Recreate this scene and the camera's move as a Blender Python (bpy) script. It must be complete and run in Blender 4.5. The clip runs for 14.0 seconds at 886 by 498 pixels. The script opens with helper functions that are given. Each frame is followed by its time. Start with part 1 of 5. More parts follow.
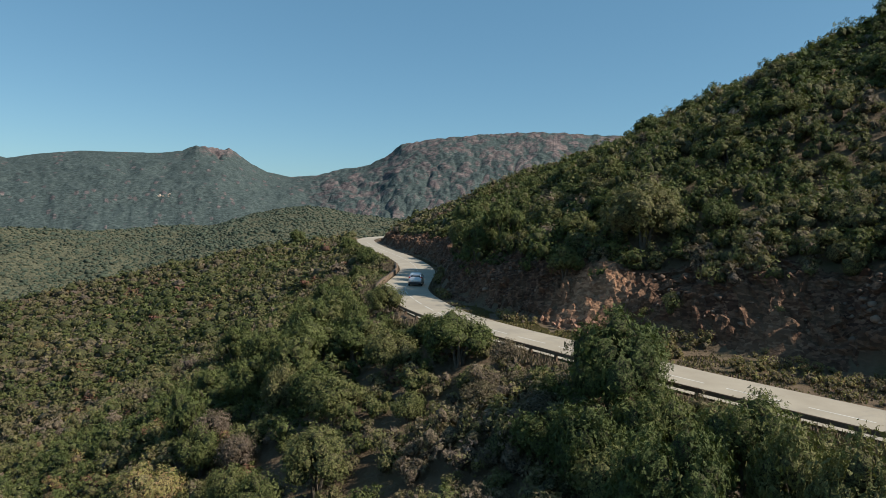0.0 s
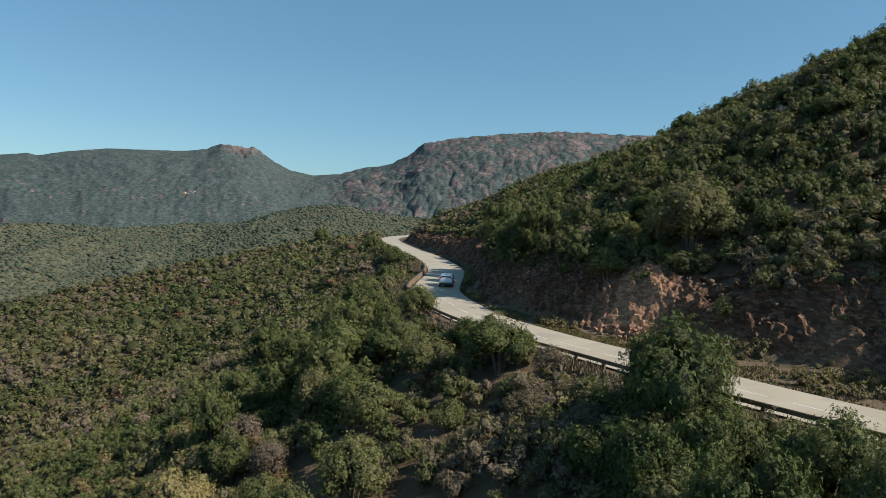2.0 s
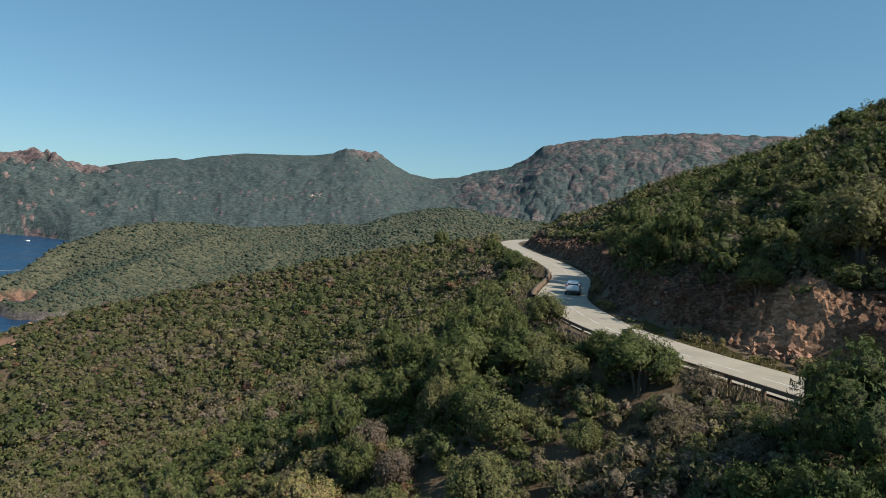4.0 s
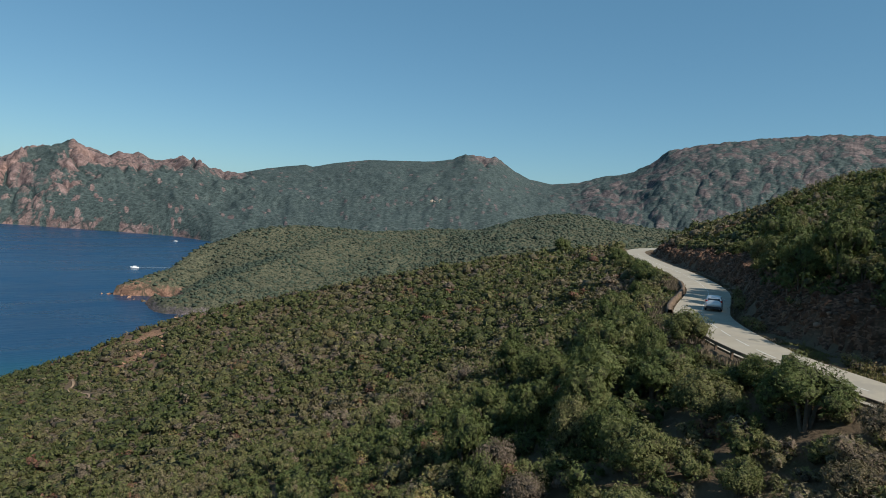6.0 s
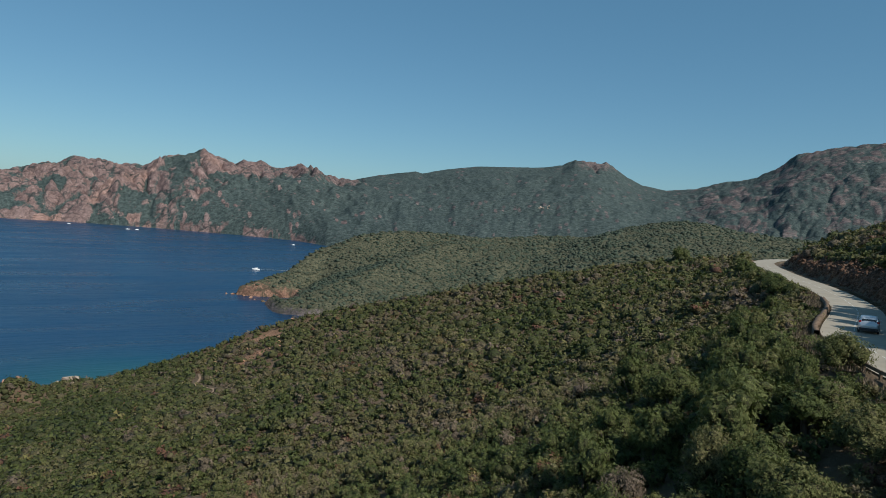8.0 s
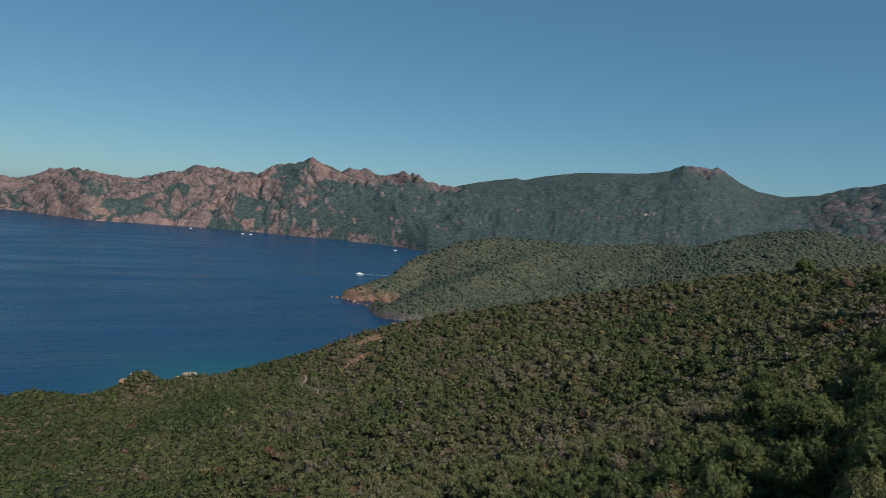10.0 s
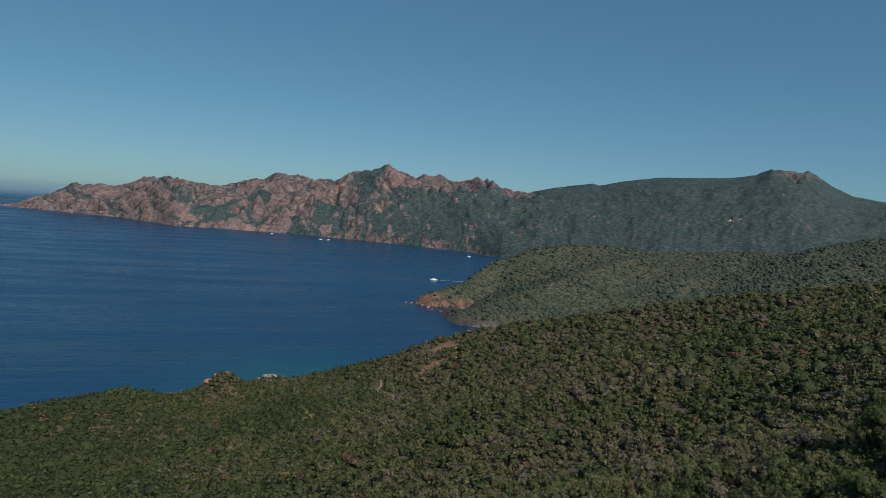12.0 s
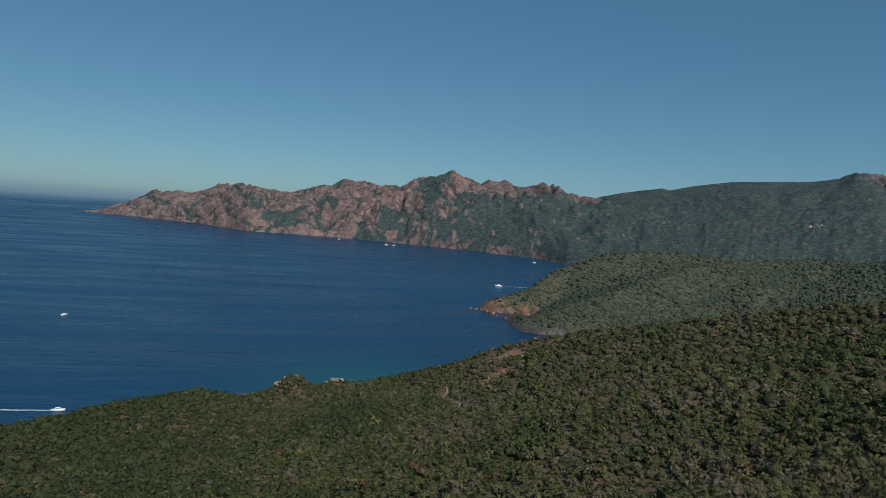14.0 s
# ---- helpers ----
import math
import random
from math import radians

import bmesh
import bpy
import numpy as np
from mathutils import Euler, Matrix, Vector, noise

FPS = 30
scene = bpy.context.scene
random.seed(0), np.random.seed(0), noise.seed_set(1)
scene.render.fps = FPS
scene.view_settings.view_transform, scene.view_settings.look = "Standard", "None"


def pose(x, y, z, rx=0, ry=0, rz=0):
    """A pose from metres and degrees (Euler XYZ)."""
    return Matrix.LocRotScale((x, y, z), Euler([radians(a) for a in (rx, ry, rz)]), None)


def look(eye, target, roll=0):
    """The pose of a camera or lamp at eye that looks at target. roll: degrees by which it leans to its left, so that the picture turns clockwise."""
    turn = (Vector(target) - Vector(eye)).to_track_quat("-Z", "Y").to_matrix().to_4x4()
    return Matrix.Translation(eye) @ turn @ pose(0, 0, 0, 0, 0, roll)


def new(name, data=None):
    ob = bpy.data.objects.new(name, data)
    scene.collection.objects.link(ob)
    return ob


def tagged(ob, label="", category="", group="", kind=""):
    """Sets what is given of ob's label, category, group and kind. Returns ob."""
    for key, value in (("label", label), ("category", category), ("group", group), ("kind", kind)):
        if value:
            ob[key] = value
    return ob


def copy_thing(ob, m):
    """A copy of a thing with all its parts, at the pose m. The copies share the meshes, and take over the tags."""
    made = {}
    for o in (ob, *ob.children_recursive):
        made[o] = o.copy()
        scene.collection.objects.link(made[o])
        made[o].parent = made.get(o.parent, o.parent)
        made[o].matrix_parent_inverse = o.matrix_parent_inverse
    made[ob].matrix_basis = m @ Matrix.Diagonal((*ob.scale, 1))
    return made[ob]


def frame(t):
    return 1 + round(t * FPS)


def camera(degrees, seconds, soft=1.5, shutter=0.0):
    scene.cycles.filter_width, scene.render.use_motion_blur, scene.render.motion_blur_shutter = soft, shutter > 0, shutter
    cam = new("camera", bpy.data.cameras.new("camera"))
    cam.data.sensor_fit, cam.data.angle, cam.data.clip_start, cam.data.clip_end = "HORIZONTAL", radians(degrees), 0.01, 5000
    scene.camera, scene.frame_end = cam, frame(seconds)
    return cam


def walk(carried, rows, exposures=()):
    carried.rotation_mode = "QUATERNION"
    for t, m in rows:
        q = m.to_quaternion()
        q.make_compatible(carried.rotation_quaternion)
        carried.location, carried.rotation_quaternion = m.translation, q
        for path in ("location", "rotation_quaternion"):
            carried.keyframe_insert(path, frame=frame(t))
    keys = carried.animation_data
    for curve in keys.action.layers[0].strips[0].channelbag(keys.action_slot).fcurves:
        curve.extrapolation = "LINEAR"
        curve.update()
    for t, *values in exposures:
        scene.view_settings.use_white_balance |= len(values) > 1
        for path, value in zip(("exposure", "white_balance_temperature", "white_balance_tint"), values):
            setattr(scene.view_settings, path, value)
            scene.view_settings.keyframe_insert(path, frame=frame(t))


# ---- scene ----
cam = camera(67.3, 14.0, soft=0.75)
METRES, EYE, TILT, LEAN, TURN = 16.5, 100.0, -2.9, -1.8, 0.0
ROWS = [
    (0.0, 0.0, 0.0, 0.0, 0.0, 0.0, -0.0),
    (0.5, -0.021, 0.0291, 0.0018, 0.04, -0.04, -0.1),
    (1.0, -0.0407, 0.0593, 0.0026, 0.21, -0.06, -0.21),
    (1.5, -0.0597, 0.0901, 0.0044, 0.92, -0.07, -0.37),
    (2.0, -0.0798, 0.1202, 0.0065, 1.82, -0.07, -0.5),
    (2.5, -0.0993, 0.1518, 0.0083, 3.79, -0.04, -0.75),
    (3.0, -0.1192, 0.1835, 0.0104, 6.47, -0.01, -1.06),
    (5.5, -0.2217, 0.3298, 0.0278, 19.37, 0.12, -2.38),
    (6.0, -0.2481, 0.354, 0.0328, 21.86, 0.14, -2.64),
    (6.5, -0.2742, 0.3823, 0.0363, 24.2, 0.14, -2.85),
    (7.0, -0.3012, 0.4086, 0.0391, 26.48, 0.16, -3.07),
    (7.5, -0.3287, 0.4327, 0.0426, 28.76, 0.18, -3.27),
    (8.0, -0.3559, 0.4593, 0.045, 31.06, 0.19, -3.48),
    (8.5, -0.3839, 0.4769, 0.0503, 33.32, 0.19, -3.66),
    (9.0, -0.4107, 0.4997, 0.0526, 35.63, 0.19, -3.86),
    (11.5, -0.5603, 0.591, 0.0662, 44.48, 0.22, -4.45),
    (12.0, -0.5922, 0.6014, 0.0708, 45.98, 0.23, -4.52),
    (12.5, -0.6251, 0.6155, 0.0719, 47.52, 0.24, -4.62),
    (13.0, -0.6554, 0.6173, 0.0769, 48.97, 0.25, -4.7),
    (13.5, -0.6882, 0.6328, 0.0803, 50.34, 0.26, -4.77),
    (14.0, -0.7196, 0.6359, 0.084, 51.52, 0.26, -4.81),
]
walk(cam, [(t, pose(0, 0, EYE, TILT, LEAN, TURN) @ pose(METRES * x, METRES * y, METRES * z, 90 + pitch, roll, yaw)) for t, x, y, z, yaw, pitch, roll in ROWS],
     [(0.0, 0.36, 6350, 9), (1.5, 0.44, 6330, 9), (3.0, 0.42, 6300, 9), (6.5, 0.11, 6080, 7), (9.0, -0.15, 5930, 6), (14.0, -0.49, 5740, 5)])

# ---- light ----
SUN_EL, SUN_AZ = 42.0, -16.0      # degrees above the sea; degrees from the x axis towards y
world = bpy.data.worlds.new("world")
scene.world = world
world.use_nodes = True
wn = world.node_tree.nodes
sky = wn.new("ShaderNodeTexSky")
sky.sky_type, sky.sun_disc = "NISHITA", False
sky.sun_elevation, sky.sun_rotation = radians(SUN_EL), radians(90 - SUN_AZ)
sky.air_density, sky.dust_density, sky.ozone_density, sky.altitude = 0.8, 0.6, 1.5, 100
wn["Background"].inputs["Strength"].default_value = 0.102
cool = wn.new("ShaderNodeMix")
cool.data_type, cool.blend_type = "RGBA", "MULTIPLY"
cool.inputs[0].default_value, cool.inputs[7].default_value = 1.0, (0.87, 1.0, 0.92, 1.0)
haze = wn.new("ShaderNodeMix")
haze.data_type = "RGBA"
haze.inputs[0].default_value, haze.inputs[7].default_value = 0.42, (0.85, 2.35, 3.75, 1.0)
world.node_tree.links.new(sky.outputs[0], cool.inputs[6])
world.node_tree.links.new(cool.outputs[2], haze.inputs[6])
world.node_tree.links.new(haze.outputs[2], wn["Background"].inputs["Color"])
to_sun = Vector((math.cos(radians(SUN_EL)) * math.cos(radians(SUN_AZ)), math.cos(radians(SUN_EL)) * math.sin(radians(SUN_AZ)), math.sin(radians(SUN_EL))))
sun = new("sun", bpy.data.lights.new("sun", "SUN"))
sun.data.energy, sun.data.angle, sun.data.color = 5.0, radians(0.5), (1.0, 0.92, 0.80)
sun.matrix_world = look(to_sun * 300, (0, 0, 0))


# ---- materials ----
class Mat:
    """A node material: a principled shader and short calls that add nodes to it."""

    def __init__(self, name, rough=0.8, metal=0.0, spec=0.3):
        self.m = bpy.data.materials.new(name)
        self.m.use_nodes = True
        self.t = self.m.node_tree
        self.b = self.t.nodes["Principled BSDF"]
        self.b.inputs["Roughness"].default_value = rough
        self.b.inputs["Metallic"].default_value = metal
        self.b.inputs["Specular IOR Level"].default_value = spec

    def add(self, kind, **put):
        n = self.t.nodes.new(kind)
        for k, v in put.items():
            n.inputs[k].default_value = v
        return n

    def link(self, a, b):
        self.t.links.new(a, b)

    def where(self):
        return self.t.nodes.new("ShaderNodeNewGeometry").outputs["Position"]

    def noise(self, scale, detail=4.0, rough=0.55, vector=None, distortion=0.0):
        n = self.add("ShaderNodeTexNoise", Scale=scale, Detail=detail, Roughness=rough, Distortion=distortion)
        self.link(vector or self.where(), n.inputs["Vector"])
        return n.outputs["Fac"]

    def cells(self, scale, vector=None):
        n = self.add("ShaderNodeTexVoronoi", Scale=scale)
        self.link(vector or self.where(), n.inputs["Vector"])
        return n.outputs["Distance"]

    def ramp(self, fac, *stops):
        n = self.t.nodes.new("ShaderNodeValToRGB")
        e = n.color_ramp.elements
        while len(e) < len(stops):
            e.new(0.5)
        for i, (at, c) in enumerate(stops):
            e[i].position = at
            e[i].color = (*c, 1) if len(c) == 3 else c
        self.link(fac, n.inputs["Fac"])
        return n.outputs["Color"]

    def mix(self, fac, a, b, how="MIX"):
        n = self.t.nodes.new("ShaderNodeMix")
        n.data_type, n.blend_type = "RGBA", how
        for slot, v in ((0, fac), (6, a), (7, b)):
            if isinstance(v, bpy.types.NodeSocket):
                self.link(v, n.inputs[slot])
            elif slot == 0:
                n.inputs[slot].default_value = v
            else:
                n.inputs[slot].default_value = (*v, 1)
        return n.outputs[2]

    def calc(self, how, a, b=0.0):
        n = self.t.nodes.new("ShaderNodeMath")
        n.operation = how
        for i, v in enumerate((a, b)):
            if isinstance(v, bpy.types.NodeSocket):
                self.link(v, n.inputs[i])
            else:
                n.inputs[i].default_value = v
        return n.outputs[0]

    def attr(self, name, what="Fac"):
        n = self.t.nodes.new("ShaderNodeAttribute")
        n.attribute_name = name
        return n.outputs[what]

    def bump(self, height, strength=0.5, distance=0.1):
        n = self.add("ShaderNodeBump", Strength=strength, Distance=distance)
        self.link(height, n.inputs["Height"])
        self.link(n.outputs[0], self.b.inputs["Normal"])

    def color(self, c):
        if isinstance(c, bpy.types.NodeSocket):
            self.link(c, self.b.inputs["Base Color"])
        else:
            self.b.inputs["Base Color"].default_value = (*c, 1)
        return self


LEAF_STOPS = ((0.0, (0.082, 0.104, 0.036)), (0.25, (0.132, 0.149, 0.050)), (0.45, (0.190, 0.174, 0.074)), (0.60, (0.230, 0.180, 0.112)),
              (0.76, (0.245, 0.180, 0.146)), (0.88, (0.275, 0.252, 0.082)), (1.0, (0.224, 0.110, 0.078)))


def leaf_material(name, base=None, span=0.0, leaflet=17.0, stops=LEAF_STOPS, ruffled=12.0):
    """Scrub foliage, tinted from base by a thing's own random value or, with no base, by the value stored for each bush."""
    m = Mat(name, 0.65, 0.0, 0.12)
    if base is not None:
        tint = m.calc("ADD", m.calc("MULTIPLY", m.t.nodes.new("ShaderNodeObjectInfo").outputs["Random"], span), base)
    else:
        tint = m.attr("tint")
    island = m.t.nodes.new("ShaderNodeNewGeometry").outputs["Random Per Island"]
    tint = m.calc("ADD", tint, m.calc("MULTIPLY", m.calc("SUBTRACT", island, 0.5), 0.16))
    c = m.ramp(tint, *stops)
    c = m.mix(1.0, c, m.ramp(island, (0.0, (0.82, 0.82, 0.82)), (1.0, (1.18, 1.18, 1.18))), "MULTIPLY")
    m.color(c)
    if ruffled:
        ruffle = m.add("ShaderNodeTexNoise", Scale=ruffled, Detail=2.0)
        m.link(m.where(), ruffle.inputs["Vector"])
        swing = m.t.nodes.new("ShaderNodeVectorMath")
        swing.operation = "MULTIPLY_ADD"
        swing.inputs[1].default_value, swing.inputs[2].default_value = (2.4, 2.4, 2.4), (-1.2, -1.2, -1.2)
        m.link(ruffle.outputs["Color"], swing.inputs[0])
        turned = m.t.nodes.new("ShaderNodeVectorMath")
        m.link(swing.outputs[0], turned.inputs[0])
        m.link(m.t.nodes.new("ShaderNodeNewGeometry").outputs["Normal"], turned.inputs[1])
        level = m.t.nodes.new("ShaderNodeVectorMath")
        level.operation = "NORMALIZE"
        m.link(turned.outputs[0], level.inputs[0])
        m.link(level.outputs[0], m.b.inputs["Normal"])
    tr = m.add("ShaderNodeBsdfTranslucent")
    m.link(m.mix(1.0, c, (1.1, 1.25, 0.5), "MULTIPLY"), tr.inputs["Color"])
    mixer = m.add("ShaderNodeMixShader", Fac=0.13)
    m.link(m.b.outputs[0], mixer.inputs[1])
    m.link(tr.outputs[0], mixer.inputs[2])
    gaps = m.add("ShaderNodeMixShader")
    m.link(m.calc("GREATER_THAN", m.noise(leaflet, 3.0, 0.65), 0.49), gaps.inputs["Fac"])
    m.link(m.add("ShaderNodeBsdfTransparent").outputs[0], gaps.inputs[1])
    m.link(mixer.outputs[0], gaps.inputs[2])
    m.link(gaps.outputs[0] if leaflet else mixer.outputs[0], m.t.nodes["Material Output"].inputs["Surface"])
    return m.m


def mass_material(name, base=None, span=0.0, stops=LEAF_STOPS, grain=9.0, deep=0.10):
    """The close-grown inside of a bush: leaf tint mixed with bare twigs, and inner shade put into the colour."""
    m = Mat(name, 0.75, 0.0, 0.15)
    if base is not None:
        tint = m.calc("ADD", m.calc("MULTIPLY", m.t.nodes.new("ShaderNodeObjectInfo").outputs["Random"], span), base)
    else:
        tint = m.attr("tint")
    island = m.t.nodes.new("ShaderNodeNewGeometry").outputs["Random Per Island"]
    tint = m.calc("ADD", tint, m.calc("MULTIPLY", m.calc("SUBTRACT", island, 0.5), 0.18))
    sprig_shade = m.noise(grain, 3.0, 0.65)
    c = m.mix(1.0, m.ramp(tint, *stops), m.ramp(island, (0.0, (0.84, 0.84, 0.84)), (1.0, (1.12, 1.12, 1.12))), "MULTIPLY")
    m.color(m.mix(m.ramp(sprig_shade, (0.38, (0, 0, 0)), (0.62, (1, 1, 1))), (0.030, 0.026, 0.016), c))
    m.bump(sprig_shade, 1.0, deep)
    return m.m


LEAF_STUFF, LEAF_FAR = leaf_material("scrub_leaves", stops=tuple((a, tuple(v * 0.82 for v in c)) for a, c in LEAF_STOPS)), leaf_material("far_scrub_leaves", leaflet=0.0, ruffled=3.5, stops=tuple((a, tuple(v * 0.60 for v in c)) for a, c in LEAF_STOPS))
# hill scrub cooler and greyer than the near scrub, partly haze in the colour
LEAF_HILL = leaf_material("hill_scrub_leaves", leaflet=0.0, ruffled=1.5, stops=((0.0, (0.046, 0.062, 0.044)), (0.5, (0.064, 0.078, 0.054)), (1.0, (0.112, 0.100, 0.066))))
# near mass toned below its leaves, inner shade painted in
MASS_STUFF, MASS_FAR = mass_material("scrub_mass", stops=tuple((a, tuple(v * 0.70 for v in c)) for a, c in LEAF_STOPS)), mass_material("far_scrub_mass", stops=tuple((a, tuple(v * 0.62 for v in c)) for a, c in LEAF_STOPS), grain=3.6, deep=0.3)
DARKER = tuple((a, tuple(v * 0.78 for v in c)) for a, c in LEAF_STOPS)
DRY = tuple((a, tuple(v * 0.64 for v in c)) for a, c in LEAF_STOPS)
LEAF_GREEN, LEAF_OLIVE = leaf_material("green_leaves", 0.02, 0.36, stops=DARKER), leaf_material("olive_leaves", 0.30, 0.16, stops=DARKER)
LEAF_BROWN, LEAF_LIME = leaf_material("dry_brown_twigs", 0.58, 0.16, stops=DRY), leaf_material("yellow_green_leaves", 0.84, 0.06)
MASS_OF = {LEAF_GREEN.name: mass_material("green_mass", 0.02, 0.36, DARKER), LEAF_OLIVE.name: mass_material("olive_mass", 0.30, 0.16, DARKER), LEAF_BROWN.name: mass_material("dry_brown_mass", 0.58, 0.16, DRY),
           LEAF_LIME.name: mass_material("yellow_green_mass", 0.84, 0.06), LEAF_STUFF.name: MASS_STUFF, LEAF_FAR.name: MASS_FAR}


def earth_material():
    m = Mat("dry_earth_and_rock", 0.9)
    soil = m.ramp(m.noise(0.35, 6), (0.3, (0.10, 0.070, 0.042)), (0.55, (0.15, 0.104, 0.064)), (0.75, (0.09, 0.078, 0.038)))
    shards = m.add("ShaderNodeTexVoronoi", Scale=2.9)
    vec = m.add("ShaderNodeMapping", Rotation=(0.5, 0.3, 0.9), Scale=(1.0, 1.0, 2.2))
    warp = m.add("ShaderNodeTexNoise", Scale=0.9, Detail=5.0)
    m.link(m.where(), warp.inputs["Vector"])
    m.link(m.mix(0.45, m.where(), warp.outputs["Color"], "ADD"), vec.inputs["Vector"])
    m.link(vec.outputs[0], shards.inputs["Vector"])
    cracks = m.add("ShaderNodeTexVoronoi", Scale=2.9)
    cracks.feature = "DISTANCE_TO_EDGE"
    m.link(vec.outputs[0], cracks.inputs["Vector"])
    split = m.t.nodes.new("ShaderNodeSeparateColor")
    m.link(shards.outputs["Color"], split.inputs[0])
    level = m.calc("ADD", m.calc("MULTIPLY", split.outputs[0], 0.55), m.calc("MULTIPLY", m.noise(1.1, 8, 0.68), 0.5))
    # brown rock toned down, with the shade over the cut put into its colour
    rock = m.ramp(level, (0.25, (0.046, 0.020, 0.012)), (0.55, (0.105, 0.050, 0.030)), (0.85, (0.24, 0.132, 0.084)))
    red = m.ramp(level, (0.25, (0.20, 0.092, 0.050)), (0.8, (0.50, 0.28, 0.165)))
    rock = m.mix(m.attr("red"), rock, red)
    rock = m.mix(m.ramp(cracks.outputs["Distance"], (0.0, (0.4, 0.4, 0.4)), (0.04, (0, 0, 0))), rock, (0.045, 0.032, 0.024))
    m.color(m.mix(m.attr("rock"), soil, rock))
    m.bump(m.calc("ADD", m.noise(1.6, 8, 0.7), m.calc("MULTIPLY", split.outputs[0], 0.8)), 0.9, 0.4)
    return m.m


def far_material(name, green, rock_a, rock_b, grain):
    """Slopes seen from far away: scrub dotted over earth, with bare rock where the stored value says so."""
    m = Mat(name, 0.9, 0.0, 0.1)
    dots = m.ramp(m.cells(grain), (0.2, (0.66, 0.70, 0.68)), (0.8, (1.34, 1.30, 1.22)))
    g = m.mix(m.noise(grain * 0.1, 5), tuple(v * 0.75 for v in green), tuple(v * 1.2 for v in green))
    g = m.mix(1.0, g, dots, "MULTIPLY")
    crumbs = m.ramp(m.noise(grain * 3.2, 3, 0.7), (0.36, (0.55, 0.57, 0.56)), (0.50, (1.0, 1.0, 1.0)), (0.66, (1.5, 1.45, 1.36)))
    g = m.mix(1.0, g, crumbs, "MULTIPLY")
    r = m.ramp(m.noise(grain * 0.25, 8, 0.7), (0.3, rock_a), (0.68, rock_b))
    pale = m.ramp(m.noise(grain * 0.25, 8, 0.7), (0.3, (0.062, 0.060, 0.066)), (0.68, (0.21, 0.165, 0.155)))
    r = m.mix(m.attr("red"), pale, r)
    r = m.mix(m.attr("ochre"), r, m.ramp(m.noise(grain * 0.4, 7, 0.7), (0.3, (0.23, 0.137, 0.115)), (0.7, (0.41, 0.270, 0.230))))
    fold = m.calc("ABSOLUTE", m.calc("SUBTRACT", m.noise(grain * 0.30, 5, 0.55, None, 0.8), 0.5))
    fine = m.calc("ABSOLUTE", m.calc("SUBTRACT", m.noise(grain * 0.85, 4, 0.6, None, 0.5), 0.5))
    crack = m.calc("MULTIPLY", m.ramp(fold, (0.0, (0.62, 0.62, 0.62)), (0.05, (1, 1, 1))), m.ramp(fine, (0.0, (0.72, 0.72, 0.72)), (0.06, (1, 1, 1))))
    r = m.mix(1.0, r, crack, "MULTIPLY")
    joint_at = m.add("ShaderNodeMapping", Scale=(1.0, 1.0, 0.75))
    bent = m.add("ShaderNodeTexNoise", Scale=grain * 0.5, Detail=4.0)
    m.link(m.where(), bent.inputs["Vector"])
    swing = m.t.nodes.new("ShaderNodeVectorMath")
    swing.operation = "MULTIPLY_ADD"
    swing.inputs[1].default_value = (2.2 / grain,) * 3
    m.link(bent.outputs["Color"], swing.inputs[0]), m.link(m.where(), swing.inputs[2])
    m.link(swing.outputs[0], joint_at.inputs["Vector"])
    joint = m.add("ShaderNodeTexVoronoi", Scale=grain * 0.24)
    joint.feature = "DISTANCE_TO_EDGE"
    m.link(joint_at.outputs[0], joint.inputs["Vector"])
    jointed = m.ramp(m.calc("ADD", joint.outputs["Distance"], m.calc("MULTIPLY", m.calc("SUBTRACT", m.noise(grain * 0.16, 3), 0.42), 0.5)), (0.02, (0.8, 0.8, 0.8)), (0.10, (0, 0, 0)))
    r = m.mix(jointed, r, tuple(v * 0.6 for v in green))
    r = m.mix(0.4, r, crumbs, "MULTIPLY")
    patch, speck = m.noise(grain * 0.13, 8, 0.68), m.noise(grain * 0.9, 4, 0.6)
    spots = m.add("ShaderNodeTexVoronoi", Scale=grain * 1.1)
    m.link(m.where(), spots.inputs["Vector"])
    chance = m.t.nodes.new("ShaderNodeSeparateColor")
    m.link(spots.outputs["Color"], chance.inputs[0])
    spot = m.calc("MULTIPLY", m.calc("GREATER_THAN", m.calc("ADD", chance.outputs[0], m.calc("MULTIPLY", patch, 0.5)), 1.10), m.calc("LESS_THAN", spots.outputs["Distance"], 0.42))
    rocky = m.calc("ADD", m.attr("rock"), m.calc("MULTIPLY", m.calc("SUBTRACT", patch, 0.5), 0.8))
    rocky = m.calc("ADD", rocky, m.calc("MULTIPLY", spot, 0.35))
    rocky = m.calc("ADD", rocky, m.calc("MULTIPLY", m.calc("SUBTRACT", speck, 0.5), 0.9))
    m.color(m.mix(m.ramp(rocky, (0.40, (0, 0, 0)), (0.72, (1, 1, 1))), g, r))
    relief = m.calc("ADD", m.noise(grain * 0.35, 9, 0.68), m.calc("MULTIPLY", m.calc("ADD", m.calc("MULTIPLY", fold, 2.2), fine), m.calc("ADD", m.attr("rock"), 0.15)))
    m.bump(relief, 0.45, 1.8 / grain)
    return m.m


